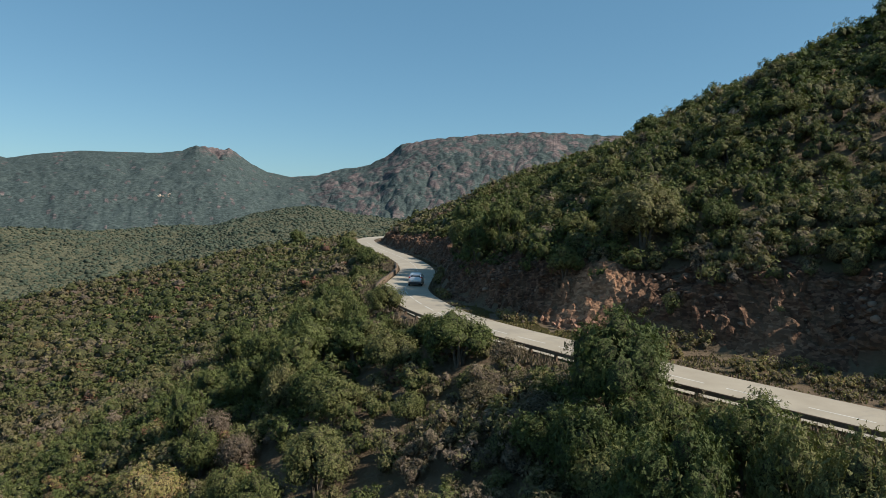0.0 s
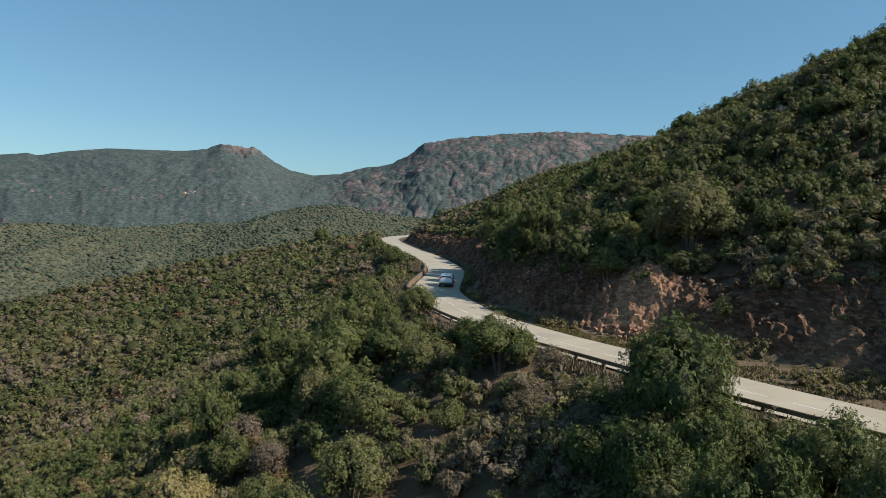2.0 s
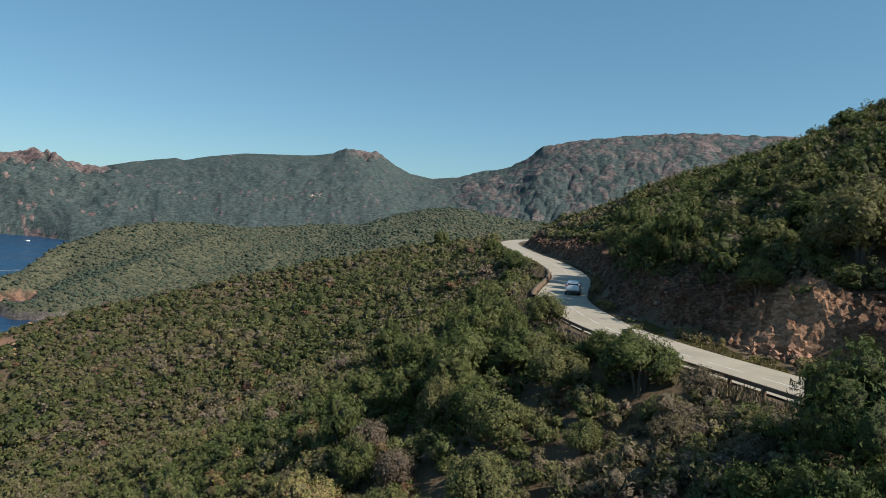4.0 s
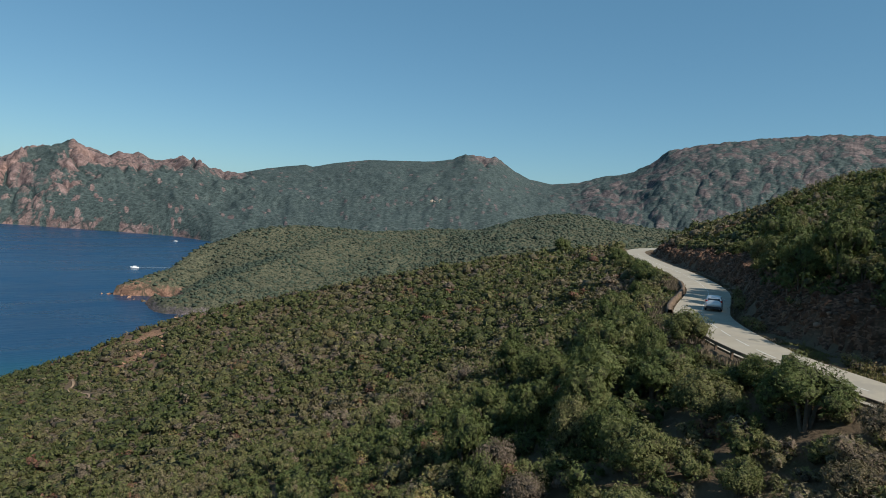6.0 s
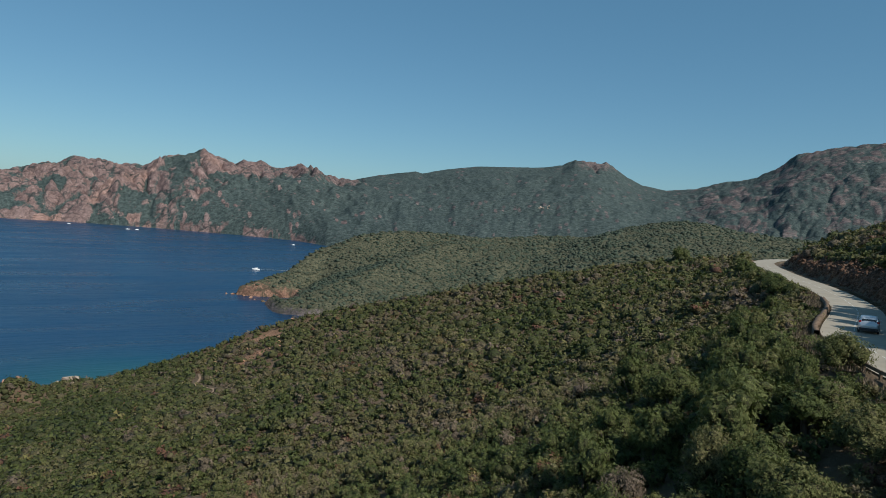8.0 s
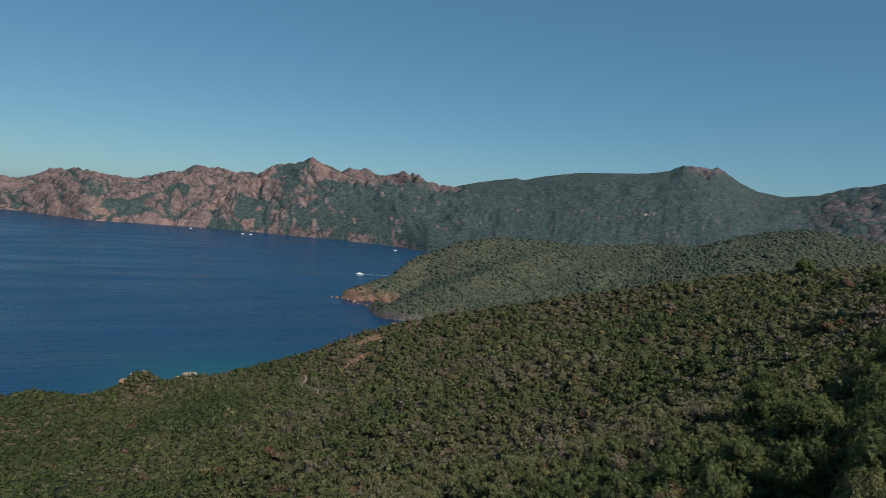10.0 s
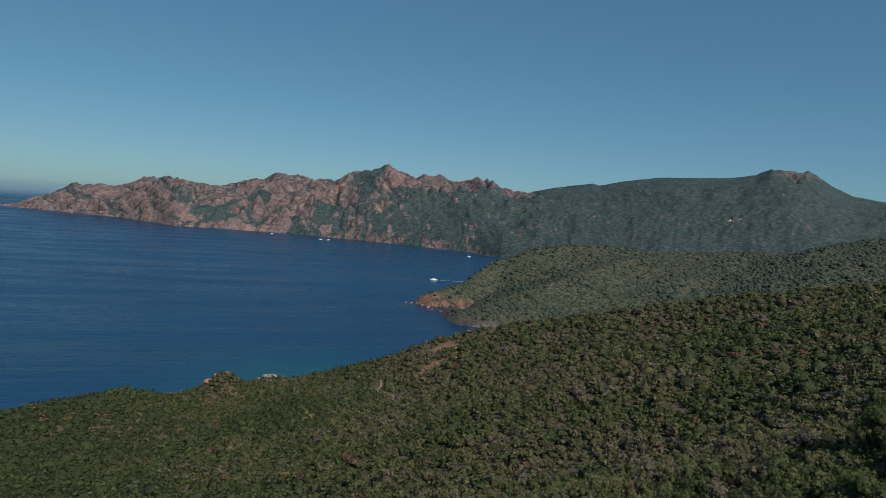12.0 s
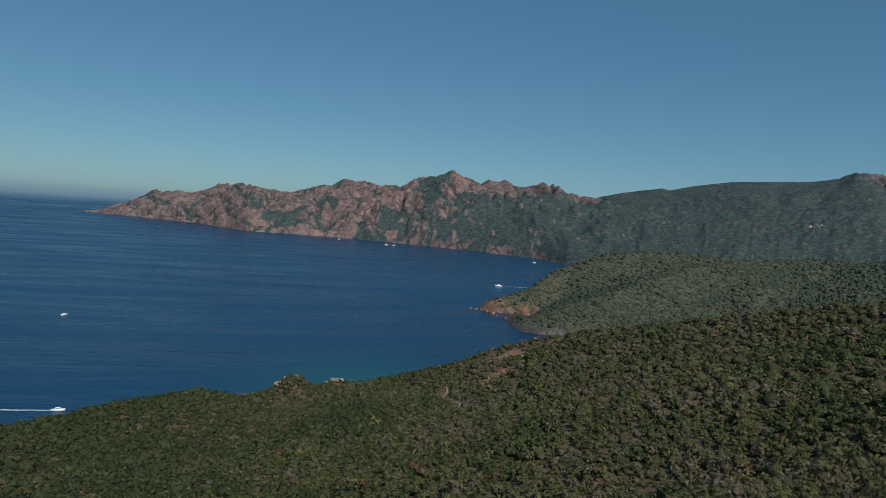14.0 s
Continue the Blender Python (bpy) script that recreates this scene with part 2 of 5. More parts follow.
def asphalt_material():
    m = Mat("pale_worn_asphalt", 0.75)
    c = m.ramp(m.noise(0.5, 5), (0.3, (0.305, 0.258, 0.197)), (0.7, (0.385, 0.333, 0.26)))
    c = m.mix(m.calc("MULTIPLY", m.noise(14, 3), 0.4), c, (0.30, 0.27, 0.22))
    c = m.mix(m.ramp(m.noise(0.22, 6, 0.6, None, 1.5), (0.54, (0, 0, 0)), (0.60, (0.35, 0.35, 0.35))), c, (0.24, 0.22, 0.19))
    m.color(c)
    m.bump(m.noise(60, 3), 0.3, 0.01)
    return m.m


def water_material():
    m = Mat("deep_sea_water", 0.25, 0.0, 0.35)
    m.b.inputs["IOR"].default_value = 1.33
    vec = m.add("ShaderNodeMapping", Scale=(4.5, 1.0, 1.0), Rotation=(0, 0, radians(62)))
    vec.vector_type = "TEXTURE"
    m.link(m.where(), vec.inputs["Vector"])
    streaks = m.noise(0.018, 5, 0.6, vec.outputs[0], 0.6)
    c = m.ramp(m.noise(0.003, 4), (0.3, (0.0055, 0.031, 0.079)), (0.7, (0.0082, 0.043, 0.102)))
    c = m.mix(1.0, c, m.ramp(streaks, (0.35, (0.85, 0.85, 0.85)), (0.70, (1.30, 1.25, 1.2))), "MULTIPLY")
    m.color(m.mix(m.attr("shallow"), c, (0.015, 0.085, 0.10)))
    m.link(m.ramp(streaks, (0.35, (0.22, 0.22, 0.22)), (0.7, (0.42, 0.42, 0.42))), m.b.inputs["Roughness"])
    m.bump(m.calc("ADD", m.noise(0.13, 6, 0.6, vec.outputs[0]), m.calc("MULTIPLY", streaks, 1.5)), 0.5, 2.2)
    return m.m


def plain(name, c, rough=0.6, metal=0.0, grain=0.0, spec=0.4):
    m = Mat(name, rough, metal, spec)
    if grain:
        m.color(m.ramp(m.noise(grain, 5), (0.3, tuple(v * 0.75 for v in c)), (0.7, tuple(min(1, v * 1.2) for v in c))))
    else:
        m.color(c)
    return m.m


EARTH, ASPHALT, WATER = earth_material(), asphalt_material(), water_material()
# the range's green is shifted to blue: distance haze put into its colour
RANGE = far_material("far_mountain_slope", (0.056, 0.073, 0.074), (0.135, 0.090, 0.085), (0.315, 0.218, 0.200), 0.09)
HILL = far_material("scrub_hill_slope", (0.082, 0.081, 0.056), (0.09, 0.055, 0.042), (0.34, 0.195, 0.135), 0.33)
PAINT = plain("white_road_paint", (0.56, 0.54, 0.50), 0.7, 0, 6)
WOOD = plain("weathered_brown_wood", (0.13, 0.085, 0.055), 0.85, 0, 9)
BARK = plain("grey_bark", (0.10, 0.08, 0.06), 0.9, 0, 7)

# ---- noise and curves ----


def hashed(i, j, seed):
    h = (i.astype(np.int64) * 374761393 + j.astype(np.int64) * 668265263 + seed * 974634541) & 0xFFFFFFFF
    h = ((h ^ (h >> 13)) * 1274126177) & 0xFFFFFFFF
    return ((h ^ (h >> 16)) & 0xFFFFFF) / float(0xFFFFFF)


def wave(x, y, seed=0):
    """Smooth value noise, -1 to 1."""
    i, j = np.floor(x), np.floor(y)
    u, v = x - i, y - j
    u, v = u * u * (3 - 2 * u), v * v * (3 - 2 * v)
    a, b, c, d = hashed(i, j, seed), hashed(i + 1, j, seed), hashed(i, j + 1, seed), hashed(i + 1, j + 1, seed)
    return (a * (1 - u) * (1 - v) + b * u * (1 - v) + c * (1 - u) * v + d * u * v) * 2 - 1


def waves(x, y, octaves=5, seed=0, gain=0.5, ridged=False):
    total, amp, out = 0.0, 1.0, np.zeros(np.shape(x))
    for k in range(octaves):
        n = wave(x * 2 ** k + 17 * k, y * 2 ** k - 9 * k, seed + k)
        out = out + amp * (1 - 2 * np.abs(n) if ridged else n)
        total, amp = total + amp, amp * gain
    return out / total


def smooth(a, b, x):
    t = np.clip((x - a) / (b - a), 0, 1)
    return t * t * (3 - 2 * t)


def curve(points, step):
    """A smooth line through the points, sampled about every step metres."""
    p = np.array(points, float)
    p = np.vstack([2 * p[0] - p[1], p, 2 * p[-1] - p[-2]])
    out = []
    for a, b, c, d in zip(p, p[1:], p[2:], p[3:]):
        n = max(2, int(np.linalg.norm(c - b) / step))
        for t in np.arange(n) / n:
            out.append(0.5 * (2 * b + (c - a) * t + (2 * a - 5 * b + 4 * c - d) * t ** 2 + (3 * b - a - 3 * c + d) * t ** 3))
    return np.array(out + [p[-2]])


def nearest(x, y, line):
    """For places x, y: distance to the line, the side (+ right of it), and the index of the nearest sample."""
    d, side, k = np.empty(x.size), np.empty(x.size), np.empty(x.size, int)
    tangent = np.gradient(line[:, :2], axis=0)
    tangent /= np.linalg.norm(tangent, axis=1)[:, None]
    fx, fy = x.ravel(), y.ravel()
    for s in range(0, fx.size, 20000):
        e = slice(s, s + 20000)
        dx, dy = fx[e, None] - line[None, :, 0], fy[e, None] - line[None, :, 1]
        i = np.argmin(dx * dx + dy * dy, axis=1)
        r = np.arange(i.size)
        px, py = dx[r, i], dy[r, i]
        d[e], k[e] = np.hypot(px, py), i
        side[e] = np.sign(px * tangent[i, 1] - py * tangent[i, 0])
    return d.reshape(x.shape), side.reshape(x.shape), k.reshape(x.shape)


# ---- the lie of the land ----
TRACK = curve([(-222, 184), (-213, 177), (-208, 171), (-196, 165.5), (-186, 161), (-181, 154)], 1.0)
ROAD_Z, HALF = 90.9, 2.85
ROAD = curve([(70, -22), (45, 6), (33, 17.5), (26, 24.8), (20.6, 30.9), (14.4, 38.6), (9.4, 45.9), (4.6, 52.8), (0.5, 60.2), (-2.3, 69), (-4.2, 79), (-4.3, 88), (-3.9, 98),
              (-3.9, 108), (-5.2, 121), (-7.4, 134), (-10.6, 149), (-14.5, 164), (-19, 184), (-23, 205), (-26, 228), (-24, 255), (-12, 285)], 0.8)
SPUR = curve([(-26, 232, 90.5), (-55, 262, 88), (-98, 266, 79), (-150, 252, 66), (-215, 231, 48), (-260, 207, 26), (-305, 189, 6), (-330, 180, -4)], 1.5)


VALE = curve([(-312, 177), (-265, 135), (-225, 103), (-190, 80), (-150, 58)], 3.0)


def thinning(x, y):
    """Where the soil shows through along the outer spur."""
    on_hill = 0.9 * np.exp(-((x - 31) / 3) ** 2 - ((y - 76) / 2.5) ** 2) + 0.9 * np.exp(-((x - 43) / 3.5) ** 2 - ((y - 77) / 3) ** 2)
    bare_soil = np.clip(on_hill + 1.15 * np.exp(-((x + 212) / 44) ** 2 - ((y - 222) / 30) ** 2) * (0.45 + 0.75 * wave(x / 12, y / 12, 71)), 0, 1) 
    bare_soil = bare_soil + 0.95 * np.exp(-((x + 203) / 7) ** 2 - ((y - 192) / 9) ** 2) + 0.9 * np.exp(-((x + 223) / 9) ** 2 - ((y - 213) / 7) ** 2)
    return np.clip(bare_soil + 0.5 * np.exp(-((x + 186) / 10) ** 2 - ((y - 178) / 9) ** 2), 0, 1)


def verge_width(y):
    """From the road's edge to the foot of the cut, wider towards the near end."""
    return 1.4 + 1.7 * smooth(74, 62, y) + 2.7 * smooth(54, 42, y)


def land(x, y, rough=True):
    """Height of the ground round the road, and how bare and how red its rock is."""
    dist, side, _ = nearest(x, y, ROAD)
    d = dist * side
    u = -d - 4.0
    low = np.interp(u, [-1.2, 0, 4, 12, 50, 130, 200, 300, 420, 700], [90.8, 90.3, 88.0, 83.9, 65.5, 40.5, 26.5, 3.0, -14, -20])
    e = d - HALF - verge_width(y)
    tall = (5.6 - 2.0 * smooth(95, 170, y)) * (0.80 + 0.34 * wave(x / 9 + 3, y / 9, 33)) * (1 - 0.34 * np.exp(-((y - 55) / 7) ** 2) * (d > 0))
    ragged = waves(x / 4, y / 4, 3, 5) * 0.8 if rough else 0
    open_face = np.maximum(np.exp(-((x - 12.6) / 4.2) ** 2 - ((y - 55.0) / 3.4) ** 2), np.exp(-((x - 23.6) / 3.6) ** 2 - ((y - 44.2) / 3.2) ** 2))
    step = e + ragged * 0.7 * (1 - 0.7 * open_face)
    profile = smooth(0, 3.4 + 3.6 * open_face, step) * (1 - open_face) + np.clip(step / 7.0, 0, 1) * open_face
    high = ROAD_Z - 0.1 + tall * profile + (0.577 - 0.12 * open_face) * np.clip(e - 3, 0, None)
    cap = 159 - 0.25 * y - 0.02 * np.abs(x - 40) - 0.9 * np.clip(y - 235, 0, None)
    high = -np.logaddexp(-high / 3.5, -cap / 3.5) * 3.5
    sq, sside, k = nearest(x, y, SPUR)
    crest = SPUR[k, 2]
    behind = sside > 0
    ridge = crest - np.where(behind, 0.55, 0.235) * sq
    flat = np.logaddexp(low / 3, ridge / 3) * 3
    flat = np.where(behind, np.minimum(flat, ridge + 1), flat)
    flat = flat + (9 * smooth(150, 95, y) + 4 * np.exp(-((y - 92) / 30) ** 2)) * np.exp(-((x + 274) / 34) ** 2) + 10 * np.exp(-((x + 308) / 11) ** 2 - ((y - 157) / 12) ** 2) + 4 * np.exp(-((x + 306) / 9) ** 2 - ((y - 181) / 9) ** 2)
    vale = nearest(x, y, VALE)[0]
    flat = flat - np.interp(x, (-310, -280, -200, -150), (0, 7, 7, 0)) * np.exp(-(vale / 17) ** 2)
    z = np.where(d < 0, flat, high)
    z = np.where((dist < HALF + 1.15) & (y < 300), ROAD_Z - 0.12, z)
    bare = np.where((e > -0.3) & (e < 5.5), 1.0, 0.0) * smooth(0.15, 0.6, (z - ROAD_Z) / 3)
    red = np.exp(-((x - 12.6) / 3.4) ** 2 - ((y - 55.8) / 3.0) ** 2)
    z = z + 1.1 * red * bare
    if rough:
        away = smooth(4, 12, dist)
        z = z + away * (waves(x / 22, y / 22, 4, 3) * 1.3)
        z = z + bare * (waves(x / 2.2, y / 2.2, 4, 8, 0.6, True) * 0.75)
    orange = thinning(x, y)
    return z, np.maximum(bare, 0.85 * orange), np.clip(red * 1.3 + orange, 0, 1), d


def grid_mesh(name, x, y, z, material, values=None):
    """A sheet over a grid of places, with values stored at its points."""
    r, c = x.shape
    me = bpy.data.meshes.new(name)
    v = np.stack([x, y, z], -1).reshape(-1, 3)
    i = (np.arange(r - 1)[:, None] * c + np.arange(c - 1)[None, :]).ravel()
    q = np.stack([i, i + 1, i + c + 1, i + c], 1)
    fill(me, v, q)
    for key, val in (values or {}).items():
        me.attributes.new(key, "FLOAT", "POINT").data.foreach_set("value", np.asarray(val, np.float32).ravel())
    me.materials.append(material)
    me.polygons.foreach_set("use_smooth", np.ones(len(q), bool))
    return me


def fill(me, v, f):
    """Put points v and faces f (all of one size) into a mesh."""
    n, k = f.shape
    me.vertices.add(len(v))
    me.vertices.foreach_set("co", np.asarray(v, np.float32).ravel())
    me.loops.add(n * k)
    me.loops.foreach_set("vertex_index", f.astype(np.int32).ravel())
    me.polygons.add(n)
    me.polygons.foreach_set("loop_start", np.arange(n, dtype=np.int32) * k)
    me.update(calc_edges=True)
    me.validate()


def spread(*pieces):
    """Coordinates in pieces (from, to, step)."""
    return np.unique(np.concatenate([np.arange(a, b, s) for a, b, s in pieces]).round(3))


gx, gy = np.meshgrid(spread((-620, -120, 8), (-120, -30, 2), (-30, 45, 0.7), (45, 110, 2), (110, 400, 12)),
                     spread((-300, -10, 10), (-10, 20, 2), (20, 130, 0.8), (130, 320, 2), (320, 420, 10)))
gz, gbare, gred, gd = land(gx, gy)
ground = tagged(new("ground", grid_mesh("ground", gx, gy, gz, EARTH, {"rock": gbare, "red": gred})),
                "dry brown hillside earth with a rocky road cut", "ground", kind="structure")

# the sea, curving up to the eye's height at its rim, which stands for the horizon
sa, sr = np.meshgrid(np.radians(np.linspace(0, 360, 181)), spread((0, 800, 20), (800, 1200, 50), (1200, 4950, 125)))
sx, sy = -sr * np.sin(sa), sr * np.cos(sa)
sea = tagged(new("water", grid_mesh("water", sx, sy, np.where(sr > 2200, 101.5 * ((sr - 2200) / 2700).clip(0, 1) ** 1.6, 0), WATER,
             {"shallow": np.exp(-((sx + 330) / 60) ** 2 - ((sy - 215) / 60) ** 2) * 0.9})), "deep blue sea with fine ripples", "sea", kind="structure")

# added glowing sheet, part clear, laying haze over the far sea's horizon
HAZE = bpy.data.materials.new("horizon_haze")
HAZE.use_nodes = True
hn, hl = HAZE.node_tree.nodes, HAZE.node_tree.links
hn.remove(hn["Principled BSDF"])
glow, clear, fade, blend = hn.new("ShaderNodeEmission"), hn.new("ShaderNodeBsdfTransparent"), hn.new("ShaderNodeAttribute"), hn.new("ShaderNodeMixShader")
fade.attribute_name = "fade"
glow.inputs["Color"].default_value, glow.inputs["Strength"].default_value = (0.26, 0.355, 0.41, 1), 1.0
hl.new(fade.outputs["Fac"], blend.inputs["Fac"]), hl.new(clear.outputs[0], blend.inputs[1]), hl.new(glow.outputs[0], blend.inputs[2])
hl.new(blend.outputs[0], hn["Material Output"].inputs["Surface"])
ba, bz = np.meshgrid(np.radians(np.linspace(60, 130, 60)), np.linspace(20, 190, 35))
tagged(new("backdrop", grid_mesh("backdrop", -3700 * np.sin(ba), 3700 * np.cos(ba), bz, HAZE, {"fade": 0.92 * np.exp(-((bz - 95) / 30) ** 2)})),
       "pale glowing haze sheet along the sea horizon", "haze", kind="structure")

# ---- far land ----
CREST_2 = curve([(-551, 491, 8), (-534, 510, 18), (-521, 545, 33), (-522, 598, 48), (-470, 650, 72), (-392, 722, 72), (-290, 798, 77), (-182, 850, 106), (-95, 862, 96), (60, 900, 90), (300, 900, 120)], 2)


CREST_3 = curve([(-392, 722, 72), (-398, 600, 50), (-408, 520, 32), (-425, 472, 18), (-440, 455, 11), (-478, 478, 9)], 2)


def hill_land(x, y):
    """The coastal hill: the upper hull of cones along its crests, steeper where the crest is low, with a cut edge at the water."""
    z = np.full(x.shape, -60.0)
    steep = (0.6, 0.36, 0.30)
    for line in (CREST_2, CREST_3):
        for px, py, pz in line[::5]:
            fall = np.interp(pz, (0, 52, 72), steep) if line is CREST_3 else np.interp(px, (-520, -450, -390), (0.85, 0.62, 0.30))
            z = np.maximum(z, pz - fall * np.hypot(x - px, y - py))
    rough = np.clip((110 - z) / 40, 0.25, 1) * np.clip(z / 14, 0.2, 1)
    z = z + rough * (waves(x / 90, y / 90, 4, 21, 0.5, True) * 7 + waves(x / 14, y / 14, 3, 22) * 1.5)
    edge = np.interp(x, (-520, -470), (11.0, 7.0))
    return np.where(z < edge, edge - (edge - z) * 2.4, z)


hx, hy = np.meshgrid(spread((-640, 420, 5)), spread((330, 1100, 5)))
hz = hill_land(hx, hy)
hill_rock = np.clip(1.0 - hz / np.interp(hx, (-520, -460), (24, 10)), 0, 0.9) * smooth(-180, -380, hx) + 0.05 * waves(hx / 60, hy / 60, 3, 30)
hill = tagged(new("hill", grid_mesh("hill", hx, hy, hz, HILL, {"rock": hill_rock, "red": smooth(-455, -505, hx)})), "scrub-covered coastal hill ending in a low red cape", "hill", kind="structure")

# skyline of the range: degrees to the left of straight ahead, degrees above the horizon
WEST = [(84, -1.9), (78.8, -1.45), (77.9, -0.81), (76.6, -0.42), (74.9, 0.51), (74.4, 0.26), (71.9, 0.52), (70.2, 1.16), (67.8, 1.37), (64.7, 0.86), (62.8, 1.56), (61.9, 1.95), (61.3, 1.84),
        (60.2, 2.53), (57.4, 2.07), (55.5, 2.2), (53.9, 2.72), (51.0, 3.73), (50.0, 3.31), (48.6, 2.73), (48.0, 3.09), (47.0, 2.93), (46.6, 3.15), (45.3, 2.73), (44.2, 2.77), (43.5, 3.0), (42.0, 2.77),
        (40.3, 2.1), (39.7, 2.23), (39.0, 2.17)]
EAST = [(36.8, 2.73), (33.8, 3.25), (33.2, 3.11), (31.3, 3.56), (28.5, 3.99), (23.3, 4.18), (21.4, 4.46), (20.4, 5.02), (19.6, 4.99), (18.6, 4.81), (17.9, 4.95), (17.2, 4.47), (16.1, 3.69), (14.8, 3.1),
        (12.9, 2.79), (10.9, 3.0), (9.0, 3.57), (6.6, 4.02), (4.8, 4.97), (3.7, 5.9), (1.3, 6.39), (-3.5, 6.97), (-7.9, 7.24), (-12.9, 7.0), (-40, 6.0)]
SHORE = [(84, 3250), (78.8, 3080), (72, 2750), (67.9, 2400), (60.5, 2300), (55.6, 2165), (47.8, 1930), (43.5, 1795), (41, 1640), (35, 1450), (10, 1250), (-40, 1200)]
FAR = [(84, 3300), (78.8, 3180), (72, 3080), (60, 2950), (50, 2850), (40, 2700), (20, 2650), (12, 2800), (0, 2450), (-40, 2300)]
ra = np.concatenate([np.arange(83.5, -14, -0.10), np.arange(-14, -40, -1.0)])
rs = np.concatenate([np.linspace(-0.06, 1.0, 136), np.linspace(1.04, 1.5, 12)])


def lookup(table, a):
    t = np.array(sorted(table))
    return np.interp(a, t[:, 0], t[:, 1])


A, S = np.meshgrid(ra, rs)
r0, r1 = lookup(SHORE, A), lookup(FAR, A)
top_line = np.tan(np.radians(lookup(WEST + EAST, ra))) * lookup(FAR, ra) + 100.0
weights = np.exp(-(np.arange(-30, 31) / 13.0) ** 2)
broad_line = np.convolve(np.pad(top_line, 30, mode="edge"), weights / weights.sum(), mode="valid")
top, broad = np.broadcast_to(top_line, A.shape), np.broadcast_to(broad_line, A.shape)
R = r0 + (r1 - r0) * S
RX, RY = -R * np.sin(np.radians(A)), R * np.cos(np.radians(A))
reddish = smooth(31, 47, A)
form = np.where(S < 1, np.clip(S, 0, 1) ** (0.95 - 0.30 * reddish), 1 - 0.5 * (S - 1))
arc = np.radians(A) * 2600
bend = waves(arc / 300, S * 3, 3, 40) * 90


def crags(x, y, seed):
    """Scattered granite knobs: distance to the nearest and the next of them, and a random value for the nearest."""
    i, j = np.floor(x), np.floor(y)
    best, second, level = np.full(x.shape, 9.0), np.full(x.shape, 9.0), np.zeros(x.shape)
    for a in (-1, 0, 1):
        for b in (-1, 0, 1):
            u, v = i + a, j + b
            d = np.hypot(u + hashed(u, v, seed) - x, v + hashed(u, v, seed + 1) - y)
            level = np.where(d < best, hashed(u, v, seed + 2), level)
            second = np.minimum(second, np.maximum(best, d))
            best = np.minimum(best, d)
    return best, second, level


depth_m = S * (r1 - r0)
big1, big2, big_level = crags((arc + 0.7 * bend) / 150, (depth_m + 1.2 * bend) / 330, 81)
mid1, mid2, mid_level = crags((arc + 0.6 * bend) / 56, (depth_m - bend) / 130, 84)
small1, small2, small_level = crags(arc / 24, depth_m / 60, 87)
cleft_big, cleft_mid, cleft_small = (1 - smooth(0.0, w, b - a) for a, b, w in ((big1, big2, 0.14), (mid1, mid2, 0.20), (small1, small2, 0.25)))
gully = waves((arc + bend) / 230, S * 3.2, 5, 41, 0.55, True)
gully2 = waves((arc + bend) / 62 + S, S * 7, 4, 47, 0.6, True)
knolls = waves((arc - bend) / 75, S * 6, 4, 48, 0.6)
knobs = waves(arc / 26, S * 9, 3, 49, 0.6, True)
pockets = waves((arc + bend) / 150, S * 4.5, 3, 55)
mid = np.clip(S, 0, 1) * np.clip(1.02 - S, 0, 1) * 4
rise = np.clip(form, 0, 1)
peak = np.exp(-((A - 18.8) / 1.7) ** 2) * smooth(0.78, 0.90, S)
east = smooth(15, 8, A)
# how rocky: bare granite to the west, only the upper crags further along, green slopes beyond
edge_of_rock = lookup([(38, 0.86), (42, 0.80), (46, 0.71), (49, 0.56), (51, 0.38), (53, 0.16), (56, -0.10), (60, -0.3), (84, -0.3)], A)
granite = smooth(-0.07, 0.09, rise - edge_of_rock + 0.10 * gully + 0.05 * knolls) * smooth(37.6, 39.0, A)
ravine = np.exp(-((A - 51.7 - 2.2 * (1 - rise)) / 0.75) ** 2) * smooth(0.25, 0.5, rise)
shelf = smooth(0.075, 0.02, S + 0.05 * gully2) * smooth(40, 43, A)
slab = np.exp(-((rise - 0.42 - 0.085 * (58.6 - A)) / 0.09) ** 2) * smooth(54.2, 55.0, A) * smooth(59.6, 58.6, A) + np.exp(-((A - 50.4 - 3 * (rise - 0.8)) / 0.8) ** 2 - ((rise - 0.82) / 0.12) ** 2)
bare = granite * (1 - 0.95 * ravine) * (1 - 0.9 * smooth(0.22, 0.45, pockets) * smooth(72, 66, A) * (rise < 0.9)) + 0.75 * shelf * smooth(-0.2, 0.3, gully2)
rock = (0.98 * bare + 0.8 * slab - 0.62 * cleft_big * granite - 0.50 * cleft_mid * granite * (mid_level > 0.35) + 0.14 * (small_level - 0.5)
        + peak * (0.85 - 0.5 * cleft_small) + east * (0.31 + 0.22 * gully + 0.20 * gully2 - 0.35 * cleft_mid + 0.55 * (small_level - 0.5) + 0.3 * (mid_level - 0.5) + 0.16 * smooth(0.4, 0.9, S)) * smooth(0.02, 0.2, S)
        + (1 - np.clip(granite + east, 0, 1)) * (0.08 + 0.85 * smooth(0.78, 0.86, small_level) * smooth(0.42, 0.2, small1) * smooth(-0.15, 0.35, gully2)))
rugged = np.clip(bare + 0.16 * east + 0.9 * peak + 0.08, 0, 1)
RZ = np.where(S < 0, S * 200, broad * form + (top - broad) * smooth(0.70, 1.0, S)
              + mid * (gully * (14 + 14 * reddish) + gully2 * (1.5 + 7.5 * reddish) + knolls * 5) * np.clip(top / 150, 0.2, 1.2))
dome = (0.5 - big1) * 46 + (0.5 - mid1) * 24 + (0.5 - small1) * 9 - 9 * cleft_big - 7 * cleft_mid - 3 * cleft_small
